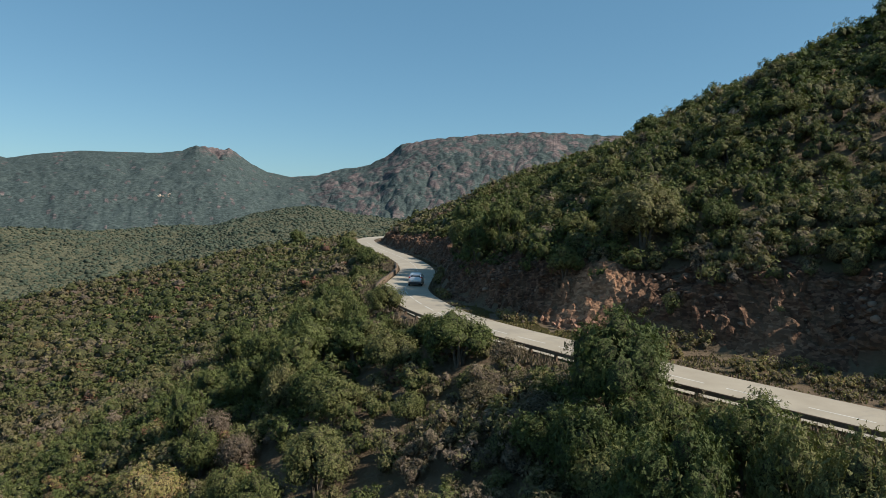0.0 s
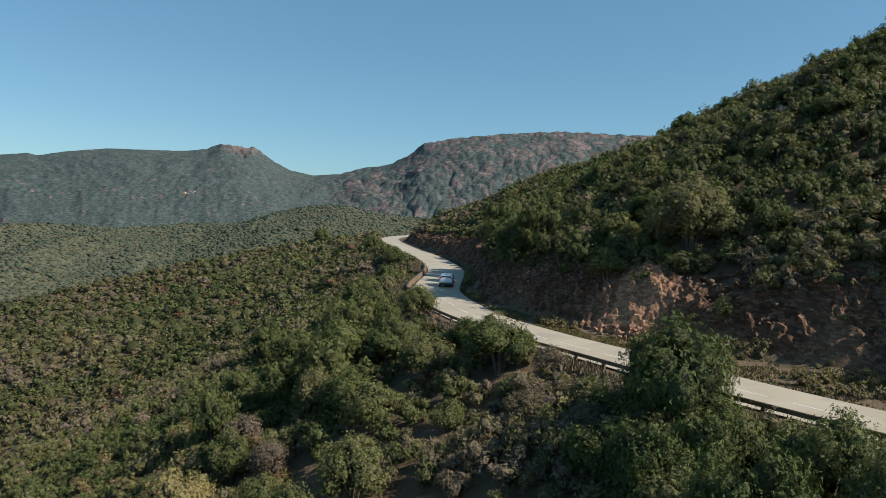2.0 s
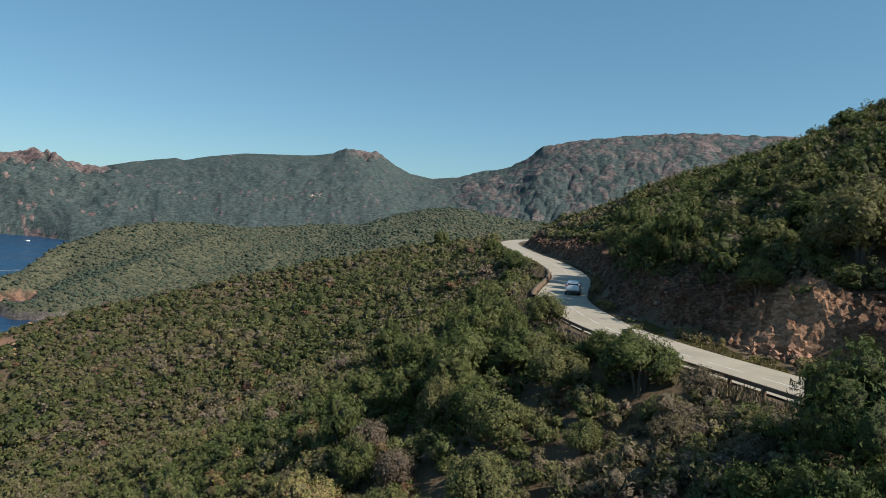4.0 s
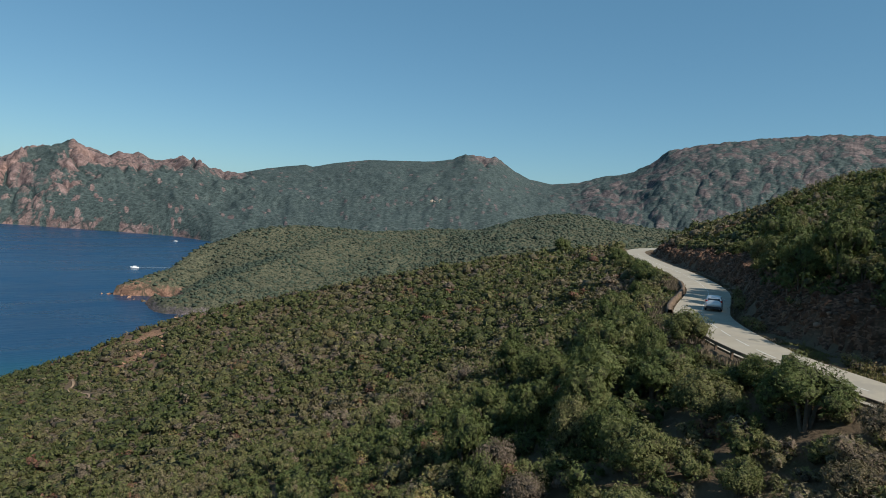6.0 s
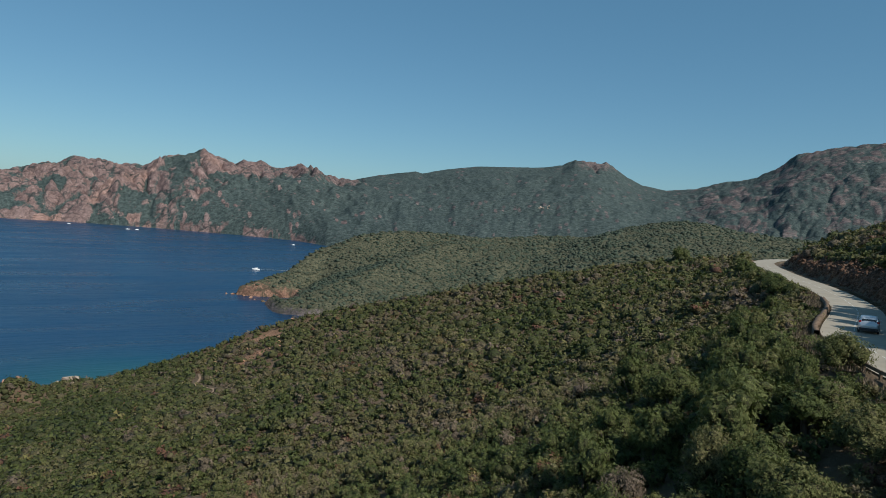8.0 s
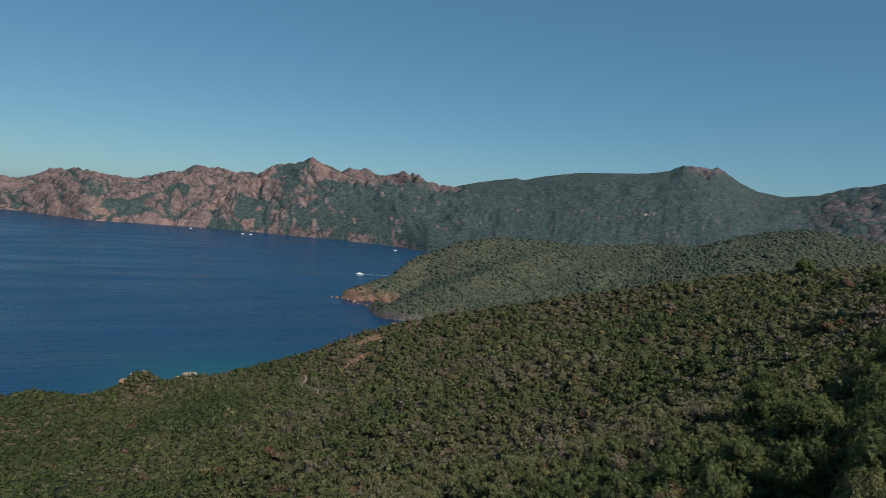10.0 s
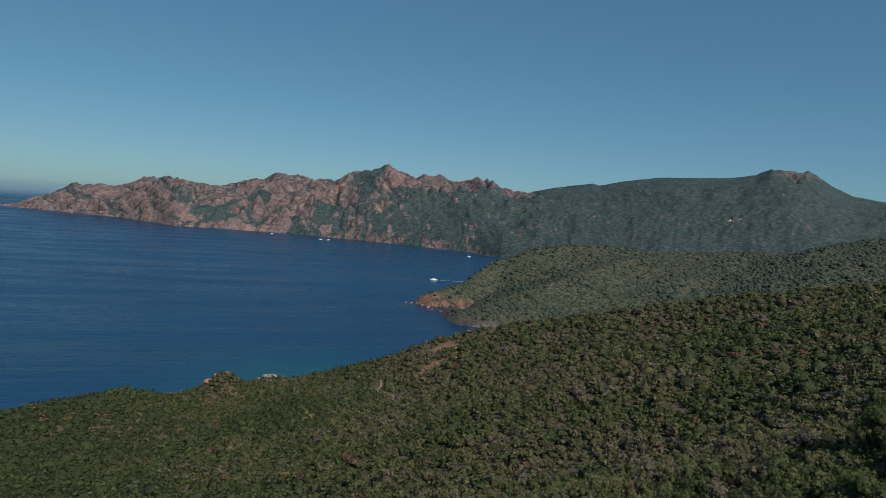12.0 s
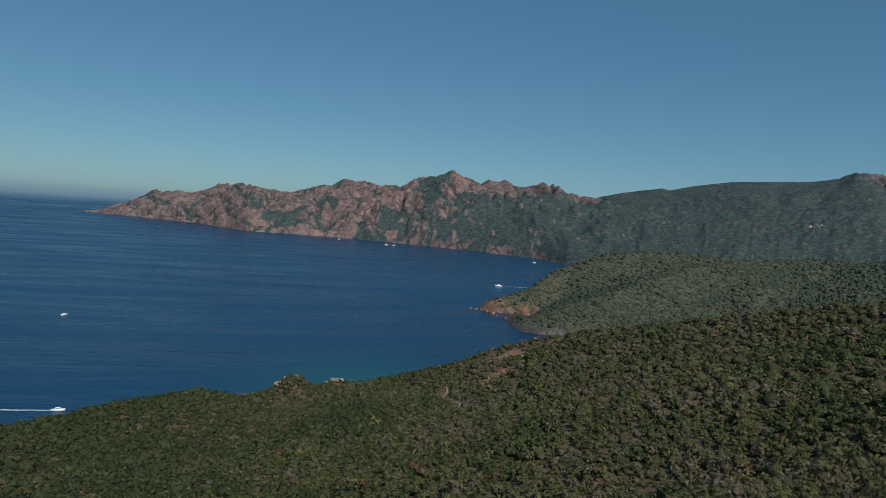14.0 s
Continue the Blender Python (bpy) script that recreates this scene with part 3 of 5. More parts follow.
RZ = RZ + np.clip(mid * 2.2, 0, 1) * (0.35 + 0.65 * smooth(0.96, 0.75, S)) * dome * rugged * np.clip(top / 180, 0.3, 1.1)
RZ = RZ + np.where(S > 0.85, (knobs * 0.6 + (0.45 - small1) * 1.3 + (0.45 - mid1) * 1.3) * (0.8 + 5.5 * smooth(38, 40, A) + 5 * np.exp(-((A - 18.8) / 1.9) ** 2) + 3.0 * smooth(13, 8, A)) * smooth(0.85, 0.95, S), 0)
ochre = np.clip(0.9 * slab + smooth(0.20, 0.07, S) * smooth(52, 58, A) * smooth(0.50, 0.62, mid_level) + 0.35 * smooth(0.75, 0.9, mid_level) * granite, 0, 1)
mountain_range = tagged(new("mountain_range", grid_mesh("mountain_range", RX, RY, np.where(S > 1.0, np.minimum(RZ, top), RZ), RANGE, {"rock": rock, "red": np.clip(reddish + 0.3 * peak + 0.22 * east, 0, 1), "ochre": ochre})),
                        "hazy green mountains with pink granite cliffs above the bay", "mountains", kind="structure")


# ---- road ----
def ribbon(name, line, left, right, z, material, parent=None):
    t = np.gradient(line[:, :2], axis=0)
    t /= np.linalg.norm(t, axis=1)[:, None]
    nrm = np.stack([t[:, 1], -t[:, 0]], 1)
    a, b = line[:, :2] + nrm * left, line[:, :2] + nrm * right
    x, y = np.stack([a[:, 0], b[:, 0]]), np.stack([a[:, 1], b[:, 1]])
    zz = np.full(x.shape, z)
    ob = new(name, grid_mesh(name, x, y, zz, material))
    if parent:
        ob.parent = parent
    return ob


road = tagged(ribbon("road", ROAD, -HALF, HALF, ROAD_Z, ASPHALT), "pale sun-bleached two-lane mountain road", "road", kind="structure")

# ---- rock face of the road cut ----


def blocks(x, y, seed):
    """A random level for each cell of an uneven paving, for broken rock."""
    i, j = np.floor(x), np.floor(y)
    best, level = np.full(x.shape, 9.0), np.zeros(x.shape)
    for a in (-1, 0, 1):
        for b in (-1, 0, 1):
            u, v = i + a, j + b
            d = np.hypot(u + hashed(u, v, seed) - x, v + hashed(u, v, seed + 1) - y)
            level = np.where(d < best, hashed(u, v, seed + 2), level)
            best = np.minimum(best, d)
    return level * 2 - 1


face_s, face_w = np.meshgrid(np.arange(0, 268, 0.24), np.arange(-0.5, 6.6, 0.2))
step_len = np.concatenate([[0], np.cumsum(np.linalg.norm(np.diff(ROAD, axis=0), axis=1))])
way = np.gradient(ROAD, axis=0)
way /= np.linalg.norm(way, axis=1)[:, None]
fx, fy = np.interp(face_s, step_len, ROAD[:, 0]), np.interp(face_s, step_len, ROAD[:, 1])
ux, uy = np.interp(face_s, step_len, way[:, 1]), -np.interp(face_s, step_len, way[:, 0])
reach = HALF + verge_width(fy) + face_w
fx, fy = fx + ux * reach, fy + uy * reach
fz, fbare, fred, _ = land(fx, fy)
bent = waves(face_s / 2.5, face_w / 2.5, 3, 16)
tilt, rise = face_s + 0.9 * face_w + 0.9 * bent, face_w * 1.7 - 0.45 * face_s + 0.8 * waves(face_s / 3.3, face_w / 2.1, 3, 17)
bulk = blocks(tilt / 1.7, rise / 1.2, 11) * 0.42 + blocks(tilt / 0.7, rise / 0.45, 14) * 0.22 + waves(tilt / 3, rise / 3, 4, 15) * 0.35
slab = np.exp(-((fx - 22.0) / 2.7) ** 2 - ((fy - 44.0) / 2.4) ** 2)
bulk = bulk * (1 - np.maximum(0.35 * fred, 0.62 * slab)) + 0.65 * np.maximum(slab, fred)
lean = 0.8 * (1 - smooth(0.05, 0.5, np.maximum(fred, slab)))
bulk = bulk * smooth(-0.3, 1.2, face_w) * smooth(6.6, 5.0, face_w) + 0.12 - 0.5 * smooth(5.2, 6.6, face_w) - 0.3 * smooth(0.2, -0.5, face_w)
shade_of_block = blocks(tilt / 0.7, rise / 0.45, 14) * 0.5 + 0.5
# slab raised towards the lighter red, painting the sun that falls on it
cliff_me = grid_mesh("rock_face", fx - ux * bulk * lean, fy - uy * bulk * lean, fz + bulk * (1.1 - 0.75 * lean), EARTH, {"rock": np.clip(0.55 + 0.45 * shade_of_block, 0, 1), "red": np.clip(fred + 0.38 * slab, 0, 1)})
cliff_me.polygons.foreach_set("use_smooth", np.zeros(len(cliff_me.polygons), bool))
tagged(new("rock_face", cliff_me), "shattered brown rock face of the road cut", "rock face", kind="structure")

# ---- scrub ----
rng = np.random.default_rng(7)


def ball(subdivisions):
    """Points and triangles of a round lump."""
    bm = bmesh.new()
    bmesh.ops.create_icosphere(bm, subdivisions=subdivisions, radius=1)
    v, f = np.array([v.co[:] for v in bm.verts]), np.array([[v.index for v in f.verts] for f in bm.faces])
    bm.free()
    return v, f


BALLS = {1: ball(1), 2: ball(2)}
ICO_V, ICO_F = BALLS[1]


def foliage(centre, size, tint, leaves, leaf, lumps=7, fine=1, low=-0.05, heart=0.62, core=0.70):
    """Many bushes at once: each a cluster of close-grown lumps with leaves standing off all over them."""
    n = len(centre)
    way = rng.normal(size=(n, lumps, 3))
    way[..., 2] = np.abs(way[..., 2]) * 0.9 + low
    way /= np.linalg.norm(way, axis=2)[..., None]
    off = way * rng.uniform(0.40, 0.72, (n, lumps, 1))
    rad = rng.uniform(0.26, 0.46, (n, lumps))
    off[:, 0], rad[:, 0] = 0, heart
    lump_tint = rng.normal(size=(n, lumps)) * 0.05
    rows = np.arange(n)[:, None]
    pick = rng.integers(0, lumps, (n, leaves))
    out = rng.normal(size=(n, leaves, 3)) + way[rows, pick] * 0.9
    out[..., 2] += 0.3
    out /= np.linalg.norm(out, axis=2)[..., None]
    p = off[rows, pick] + out * (rad[rows, pick] * (0.62 + 0.68 * rng.beta(1.6, 1.8, (n, leaves))))[..., None]
    p = centre[:, None, :] + p * size[:, None, :]
    nor = out + rng.normal(size=out.shape) * 0.50
    nor /= np.linalg.norm(nor, axis=2)[..., None]
    side = np.cross(nor, rng.normal(size=out.shape))
    side /= np.linalg.norm(side, axis=2)[..., None] + 1e-9
    up = np.cross(nor, side)
    s = leaf * rng.uniform(0.6, 1.35, (n, leaves, 1)) * np.sqrt(size[:, None, :1])
    tri = np.stack([p + side * s, p - side * s * 0.55 + up * s * 0.8, p - side * s * 0.55 - up * s * 0.8], 2).reshape(-1, 3)
    val = np.repeat(tint[:, None] + lump_tint[rows, pick], 3, axis=1).ravel()
    face = np.arange(len(tri)).reshape(-1, 3)
    bv, bf = BALLS[fine]
    k = len(bv)
    bumpy = 1 + 0.20 * rng.normal(size=(n, lumps, k, 1))
    cv = off[:, :, None, :] + bv[None, None] * bumpy * rad[:, :, None, None] * core
    cv = (centre[:, None, None, :] + cv * size[:, None, None, :]).reshape(-1, 3)
    cf = (bf[None] + (np.arange(n * lumps) * k)[:, None, None]).reshape(-1, 3)
    cval = np.repeat((tint[:, None] + lump_tint).ravel(), k)
    return np.vstack([tri, cv]), np.vstack([face, cf + len(tri)]), np.clip(np.concatenate([val, cval]), 0, 1), np.arange(len(face) + len(cf)) >= len(face)


def stuff(name, parts, label, category, leaf=LEAF_STUFF):
    base, vs, fs, ts, cs = 0, [], [], [], []
    for v, f, t, inner in parts:
        vs.append(v), fs.append(f + base), ts.append(t), cs.append(inner)
        base += len(v)
    me = bpy.data.meshes.new(name)
    fill(me, np.vstack(vs), np.vstack(fs))
    me.attributes.new("tint", "FLOAT", "POINT").data.foreach_set("value", np.concatenate(ts).astype(np.float32))
    inner = np.concatenate(cs)
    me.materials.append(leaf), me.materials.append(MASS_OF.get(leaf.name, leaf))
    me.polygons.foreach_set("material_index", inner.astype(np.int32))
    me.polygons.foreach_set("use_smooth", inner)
    return tagged(new(name, me), label, category, kind="stuff")


SUNNY = [curve([(10.5, 54.0), (14, 54.4), (18.5, 52.6)], 0.7), curve([(20.8, 43.2), (25, 43.0), (29, 42.0)], 0.7)]
TREELESS = [curve([(10.5, 54.0), (16, 53.6), (25, 50.8)], 0.7), curve([(20.8, 43.2), (27, 42.5), (37, 39.6)], 0.7)]


def from_sunny(x, y, lines=SUNNY):
    """Distance from the two gaps in the growth through which the sun reaches the face of the cut."""
    x, y = np.atleast_1d(np.asarray(x, float)), np.atleast_1d(np.asarray(y, float))
    return np.minimum(*(nearest(x, y, line)[0] for line in lines))


def scatter(x0, x1, y0, y1, step):
    x, y = np.meshgrid(np.arange(x0, x1, step), np.arange(y0, y1, step))
    x = x + rng.uniform(-0.5, 0.5, x.shape) * step
    y = y + rng.uniform(-0.5, 0.5, y.shape) * step
    return x.ravel(), y.ravel()


def shade_of(x, y):
    """Kinds of scrub in drifts: 0 dark green to 1 rusty brown."""
    bearing = np.degrees(np.arctan2(-(x + 6), y - 5))
    # tint lowered by bearing: denser green, and the view's dim edges put into colour
    dim_scrub = 0.12 * smooth(33, 52, bearing) * smooth(190, 95, np.hypot(x + 6, y - 5)) + 0.12 * smooth(64, 78, bearing) + 0.16 * smooth(-170, -230, x) * smooth(150, 110, y)
    dim_scrub = dim_scrub + 0.16 * smooth(46, 62, bearing)
    t = 0.37 - dim_scrub + 0.34 * waves(x / 20, y / 20, 3, 60) + rng.normal(size=x.size) * 0.10
    odd = rng.uniform(size=x.size)
    t = np.where(odd > 0.91 + 0.25 * dim_scrub, rng.uniform(0.62, 0.86, x.size), t)
    t = np.where(odd > 0.975, 0.98, t)
    t = np.where((np.hypot((x - 4) / 7, (y - 41) / 7) < 1) & (rng.uniform(size=x.size) < 0.6), rng.uniform(0.52, 0.8, x.size), t)
    return np.clip(t, 0.02, 1)


def seen_from(x, y):
    return np.hypot(x + 6, y - 5)


def in_view(x, y):
    """The wedge of land on the open side of the walk."""
    a = np.degrees(np.arctan2(-(x + 2), y + 3))
    return (a > -42) & (a < 95)


# the trees that stand out: place, top, width, kind
STANDING = [(9.4, 34.5, 94.9, 4.7, 0), (9.1, 25, 92.4, 4.0, 1), (13.4, 28, 92.5, 3.4, 0), (13.6, 24, 92.7, 3.2, 1), (13.4, 20.5, 93.0, 3.2, 0), (1.5, 47, 92.9, 4.8, 1), (-3.7, 50, 90.8, 5.2, 0),
            (-10.2, 56, 90.9, 4.4, 1), (-18.0, 69.0, 87.2, 6.6, 0), (-5.4, 63.8, 92.7, 4.2, 2), (-0.5, 52.6, 91.9, 3.4, 1), (2.0, 49.4, 91.9, 3.3, 0), (-7.1, 45, 88.8, 4.0, 1), (-6.9, 38, 86.9, 3.6, 2), (4.6, 44.2, 91.2, 4.3, 3), (2.7, 40, 88.0, 3.8, 3),
            (5.6, 37, 89.1, 3.4, 3), (-18.4, 42, 83.0, 3.6, 4), (17.9, 59, 103.0, 6.4, 2), (23.4, 56, 101.6, 5.2, 0), (33.7, 58, 104.9, 6.6, 2), (7.6, 28.5, 89.8, 3.2, 0), (-1.9, 42, 86.8, 3.6, 1),
            (7.2, 30.6, 91.4, 3.4, 1), (10.2, 31.2, 91.9, 3.2, 0), (8.8, 30.0, 91.2, 3.2, 1), (5.6, 33.6, 90.2, 3.0, 1), (-57, 262, 92.2, 9.0, 0)]

parts = []
x, y = scatter(-75, 80, 8, 135, 1.46)
z, bare, red, d = land(x, y)
r = seen_from(x, y)
above = d > HALF + 3.2 + verge_width(y) + 1.3 * wave(x / 4, y / 4, 37)
clear = np.min([np.hypot(x - tx, y - ty) - 0.3 * w for tx, ty, _, w, _ in STANDING], axis=0) > 0
keep = in_view(x, y) & clear & ((from_sunny(x, y) > 2.2) | (rng.uniform(size=x.size) < 0.10)) & ((d < -4.4) | above | ((bare > 0.5) & (red < 0.3) & (rng.uniform(size=x.size) < 0.34))) & (r < 95) & (r > 14) & (rng.uniform(size=x.size) > np.maximum(1.2 * thinning(x, y), 0.12 * ((d < -6) & (d > -22) & (y < 75) & (x > -22))))
x, y, z, d, r, above, bare = (v[keep] for v in (x, y, z, d, r, above, bare))
big = np.exp(rng.normal(size=x.size) * 0.34) * np.where(above, 1.2, 0.92) * (0.9 + 0.4 * waves(x / 12, y / 12, 2, 61)) * np.where((bare > 0.5) & ~above, 0.6, 1)
big = np.minimum(big, 1.6)
size = np.stack([big * 1.34, big * 1.34, big * rng.uniform(1.1, 1.6, x.size)], 1)
far_off = r > 60
size[far_off] *= 1.05
heath_low = smooth(-16, -32, d)
size[:, :2] *= (1 - 0.06 * heath_low)[:, None]
tint = shade_of(x, y) - 0.13 * (d > 0)
for lo, hi, leaves, leaf, lumps, fine in ((0, 44, 360, 0.108, 6, 1), (44, 68, 215, 0.124, 5, 1), (68, 100, 108, 0.152, 4, 1)):
    sel = (r >= lo) & (r < hi)
    c = np.stack([x, y, z + size[:, 2] * 0.35], 1)[sel]
    parts.append(foliage(c, size[sel], tint[sel].clip(0, 1), leaves, leaf, lumps, fine, core=0.52))
x, y = scatter(10, 130, 60, 290, 2.3)
z, bare, red, d = land(x, y)
r = seen_from(x, y)
keep = in_view(x, y) & (d > HALF + 6.0) & (r >= 95) & (r < 260)
x, y, z, d, r = x[keep], y[keep], z[keep], d[keep], r[keep]
big = np.minimum(np.exp(rng.normal(size=x.size) * 0.34) * 1.8, 2.6)
size = np.stack([big, big, big * rng.uniform(0.7, 1.1, x.size)], 1)
parts.append(foliage(np.stack([x, y, z + size[:, 2] * 0.3], 1), size, (shade_of(x, y) - 0.16).clip(0, 1), 130, 0.23, 5, core=0.5))
i = rng.choice(np.where((ROAD[:, 1] > 22) & (ROAD[:, 1] < 110))[0], 760)
out_x, out_y = np.gradient(ROAD, axis=0).T
out_l = np.hypot(out_x, out_y)
off = HALF + rng.uniform(0.6, 1.0, i.size) + rng.uniform(0, 1, i.size) * (verge_width(ROAD[i, 1]) - 1.1)
x, y = ROAD[i, 0] + out_y[i] / out_l[i] * off, ROAD[i, 1] - out_x[i] / out_l[i] * off
keep = wave(x / 5, y / 5, 91) > -0.1
x, y = x[keep], y[keep]
big = rng.uniform(0.32, 0.80, x.size)
parts.append(foliage(np.stack([x, y, land(x, y)[0] + 0.3 * big], 1), np.stack([big, big, big * 1.1], 1), rng.uniform(0.80, 0.90, x.size), 150, 0.085, 4, core=0.5))
stuff("scrub", parts, "dense green and brown evergreen scrub on the hillside", "scrub")

parts = []
x, y = scatter(-360, 120, -60, 300, 2.05)
z, bare, red, d = land(x, y)
r = seen_from(x, y)
keep = in_view(x, y) & ((d < -5) | ((d > HALF + 6.0) & (x < 10))) & (r >= 95) & (z > 1.5) & (y < 292) & (rng.uniform(size=x.size) > thinning(x, y)) & (nearest(x, y, TRACK)[0] > 2.2) & (np.hypot((x + 62) / 9, (y - 252) / 3.5) > 1)
x, y, z, d, r = x[keep], y[keep], z[keep], d[keep], r[keep]
big = np.minimum(np.exp(rng.normal(size=x.size) * 0.42) * 1.3, 2.6)
size = np.stack([big * 1.1, big * 1.1, big * rng.uniform(0.45, 0.85, x.size)], 1)
c = np.stack([x, y, z + size[:, 2] * 0.3], 1)
t = (shade_of(x, y) + rng.normal(size=x.size) * 0.05).clip(0, 1)
for lo, hi, leaves, leaf, lumps in ((95, 150, 48, 0.20, 2), (150, 210, 22, 0.27, 1), (210, 500, 12, 0.34, 1)):
    sel = (r >= lo) & (r < hi)
    parts.append(foliage(c[sel], size[sel] * (1.2, 1.2, 1.35), t[sel], leaves, leaf, lumps, heart=0.62 if lumps > 1 else 0.8, core=0.72))
stuff("scrub", parts, "low mixed scrub covering the lower slope", "scrub", LEAF_FAR)

x, y = scatter(-600, 150, 400, 900, 3.2)
z = hill_land(x, y)
keep = (z > np.interp(x, (-520, -470), (11.0, 7.0))) & (rng.uniform(size=x.size) > 0.75 - (z - np.interp(x, (-520, -470), (8.0, 4.0))) / 9) & (rng.uniform(size=x.size) > 0.16 + 0.3 * waves(x / 40, y / 40, 2, 77))
crest_away, crest_side, _ = nearest(x, y, CREST_2[:, :2])
keep &= (crest_side > 0) | (crest_away < 14)
x, y, z = x[keep], y[keep], z[keep]
big = np.exp(rng.normal(size=x.size) * 0.35) * 1.55
dome_f = ICO_F[ICO_V[ICO_F].mean(axis=1)[:, 2] > -0.5]
v = ICO_V[None] * (1 + 0.16 * rng.normal(size=(x.size, len(ICO_V), 1))) * (big[:, None, None] * (1, 1, 0.55)) + np.stack([x, y, z + 0.1 * big], 1)[:, None, :]
tone = np.clip(0.45 + 0.30 * waves(x / 35, y / 35, 3, 78) + 0.12 * rng.normal(size=x.size), 0, 1)
stuff("scrub", [(v.reshape(-1, 3), (dome_f[None] + (np.arange(x.size) * len(ICO_V))[:, None, None]).reshape(-1, 3), np.repeat(tone, len(ICO_V)), np.ones(x.size * len(dome_f), bool))],
                   "dotted low scrub on the far coastal hill", "scrub", LEAF_HILL)

# ---- trees and shrubs ----


def height(x, y):
    """Ground height at one place."""
    return float(land(np.array([x]), np.array([y]))[0][0])


def part(name, bm, material, parent, label=""):
    """A mesh of its own under a thing or a part."""
    if isinstance(bm, bmesh.types.BMesh):
        me = bpy.data.meshes.new(name)
        bm.to_mesh(me)
        bm.free()
    else:
        me = bm
    if not me.materials:
        me.materials.append(material)
    ob = new(name, me)
    ob.parent = parent
    return tagged(ob, label) if label else ob


def tube(bm, points, radii, sides=7):
    """A tapered tube through the points."""
    rings = []
    for i, (p, r) in enumerate(zip(points, radii)):
        ahead = Vector(points[min(i + 1, len(points) - 1)]) - Vector(points[max(i - 1, 0)])
        q = ahead.to_track_quat("Z", "Y")
        rings.append([bm.verts.new(Vector(p) + q @ Vector((r * math.cos(a), r * math.sin(a), 0))) for a in (2 * math.pi * k / sides for k in range(sides))])
    for a, b in zip(rings, rings[1:]):
        for k in range(sides):
            bm.faces.new((a[k], a[(k + 1) % sides], b[(k + 1) % sides], b[k]))
    bm.faces.new(rings[-1])


def crown_mesh(centre, size, leaves, leaf, lumps, low, material, fine):
    v, f, _, inner = foliage(np.array([centre], float), np.array([size], float), np.array([0.2]), leaves, leaf, lumps, fine, low, 0.42, 0.62)
    me = bpy.data.meshes.new("crown")
    fill(me, v, f)
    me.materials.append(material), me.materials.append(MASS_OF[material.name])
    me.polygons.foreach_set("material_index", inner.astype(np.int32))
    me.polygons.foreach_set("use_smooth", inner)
    return me


def build_tree(tall, wide, leaves, leaf, material, lumps=26, fine=1):
    """A tree of the scrub: short forking trunk and a lumpy crown that hangs low."""
    tree = new("tree")
    bm = bmesh.new()
    for k in range(4):
        a = k * 1.6 + rng.uniform(-0.5, 0.5)
        lean = rng.uniform(0.15, 0.3) * wide
        tip = (lean * math.cos(a), lean * math.sin(a), tall * rng.uniform(0.6, 0.8))
        mid = (tip[0] * 0.35 + rng.uniform(-0.1, 0.1), tip[1] * 0.35, tall * 0.32)
        tube(bm, [(0.05 * math.cos(a), 0.05 * math.sin(a), -0.5), mid, tip], [0.035 * wide, 0.022 * wide, 0.008 * wide])
    part("trunk", bm, BARK, tree, "grey forked trunk")
    part("crown", crown_mesh((0, 0, tall * 0.50), (wide * 0.56, wide * 0.56, tall * 0.56), leaves, leaf, lumps, -0.35, material, fine), material, tree)
    return tree


def placed(source, x, y, turn, scale, sink=0.25, squash=1.0):
    m = Matrix.Translation((x, y, height(x, y) - sink)) @ Matrix.Rotation(turn, 4, "Z") @ Matrix.Diagonal((scale, scale, scale * squash, 1))
    return copy_thing(source, m)


def hidden_away(ob):
    """Remove a pattern once its copies stand."""
    for o in (*ob.children_recursive, ob):
        bpy.data.objects.remove(o)


FINE = [build_tree(4.2, 4.2, 3900, 0.082, m) for m in (LEAF_GREEN, LEAF_GREEN, LEAF_OLIVE, LEAF_BROWN, LEAF_LIME)]
COARSE = [build_tree(3.6, 3.8, 1700, 0.115, m, 18, 1) for m in (LEAF_GREEN, LEAF_GREEN, LEAF_OLIVE, LEAF_BROWN)]
LOOKS = {0: "dense dark green evergreen tree on the slope", 1: "leafy dark green evergreen tree among scrub", 2: "rounded olive-green tree among the scrub",
         3: "grey-brown half-dry bushy tree on the bank", 4: "bright yellow-green bushy shrub on the slope"}
for kind, ob in enumerate(FINE):
    tagged(ob, LOOKS[kind], "tree", "trees of the slope")
for kind, ob in enumerate(COARSE):
    tagged(ob, LOOKS[kind], "tree", "trees of the slope")

for x, y, top_z, wide, kind in STANDING:
    wide = wide * (1.4 if 44 <= y < 70 and x < 5 else 1.15)
    tall = max(2.2, top_z + 0.4 - height(x, y) + 0.25)
    wide = min(wide, 1.1 * tall)
    placed(FINE[kind], x, y, rng.uniform(0, 6.28), wide / 4.2, 0.25, (tall / 4.2) / (wide / 4.2))

stand = [(x, y, w / 2) for x, y, _, w, _ in STANDING]
spots = []
x, y = scatter(-34, 70, 14, 122, 4.3)
z, bare, red, d = land(x, y)
for px, py, pd, odd in zip(x, y, d, rng.uniform(size=x.size)):
    r = math.hypot(px + 6, py - 5)
    low_side = -24 < pd < -5.6 and odd < (0.85 if 42 < py < 75 else 0.55)
    high_side = HALF + 9.6 < pd < 44 and from_sunny(px, py, TREELESS)[0] > 4.2 and odd < 0.60
    a = math.degrees(math.atan2(-px, py))
    if (low_side or high_side) and r > 18 and -40 < a < 60 and all(math.hypot(px - sx, py - sy) > sw + 1.2 for sx, sy, sw in stand):
        spots.append((px, py, pd, r, odd))
t_along = np.gradient(ROAD, axis=0)
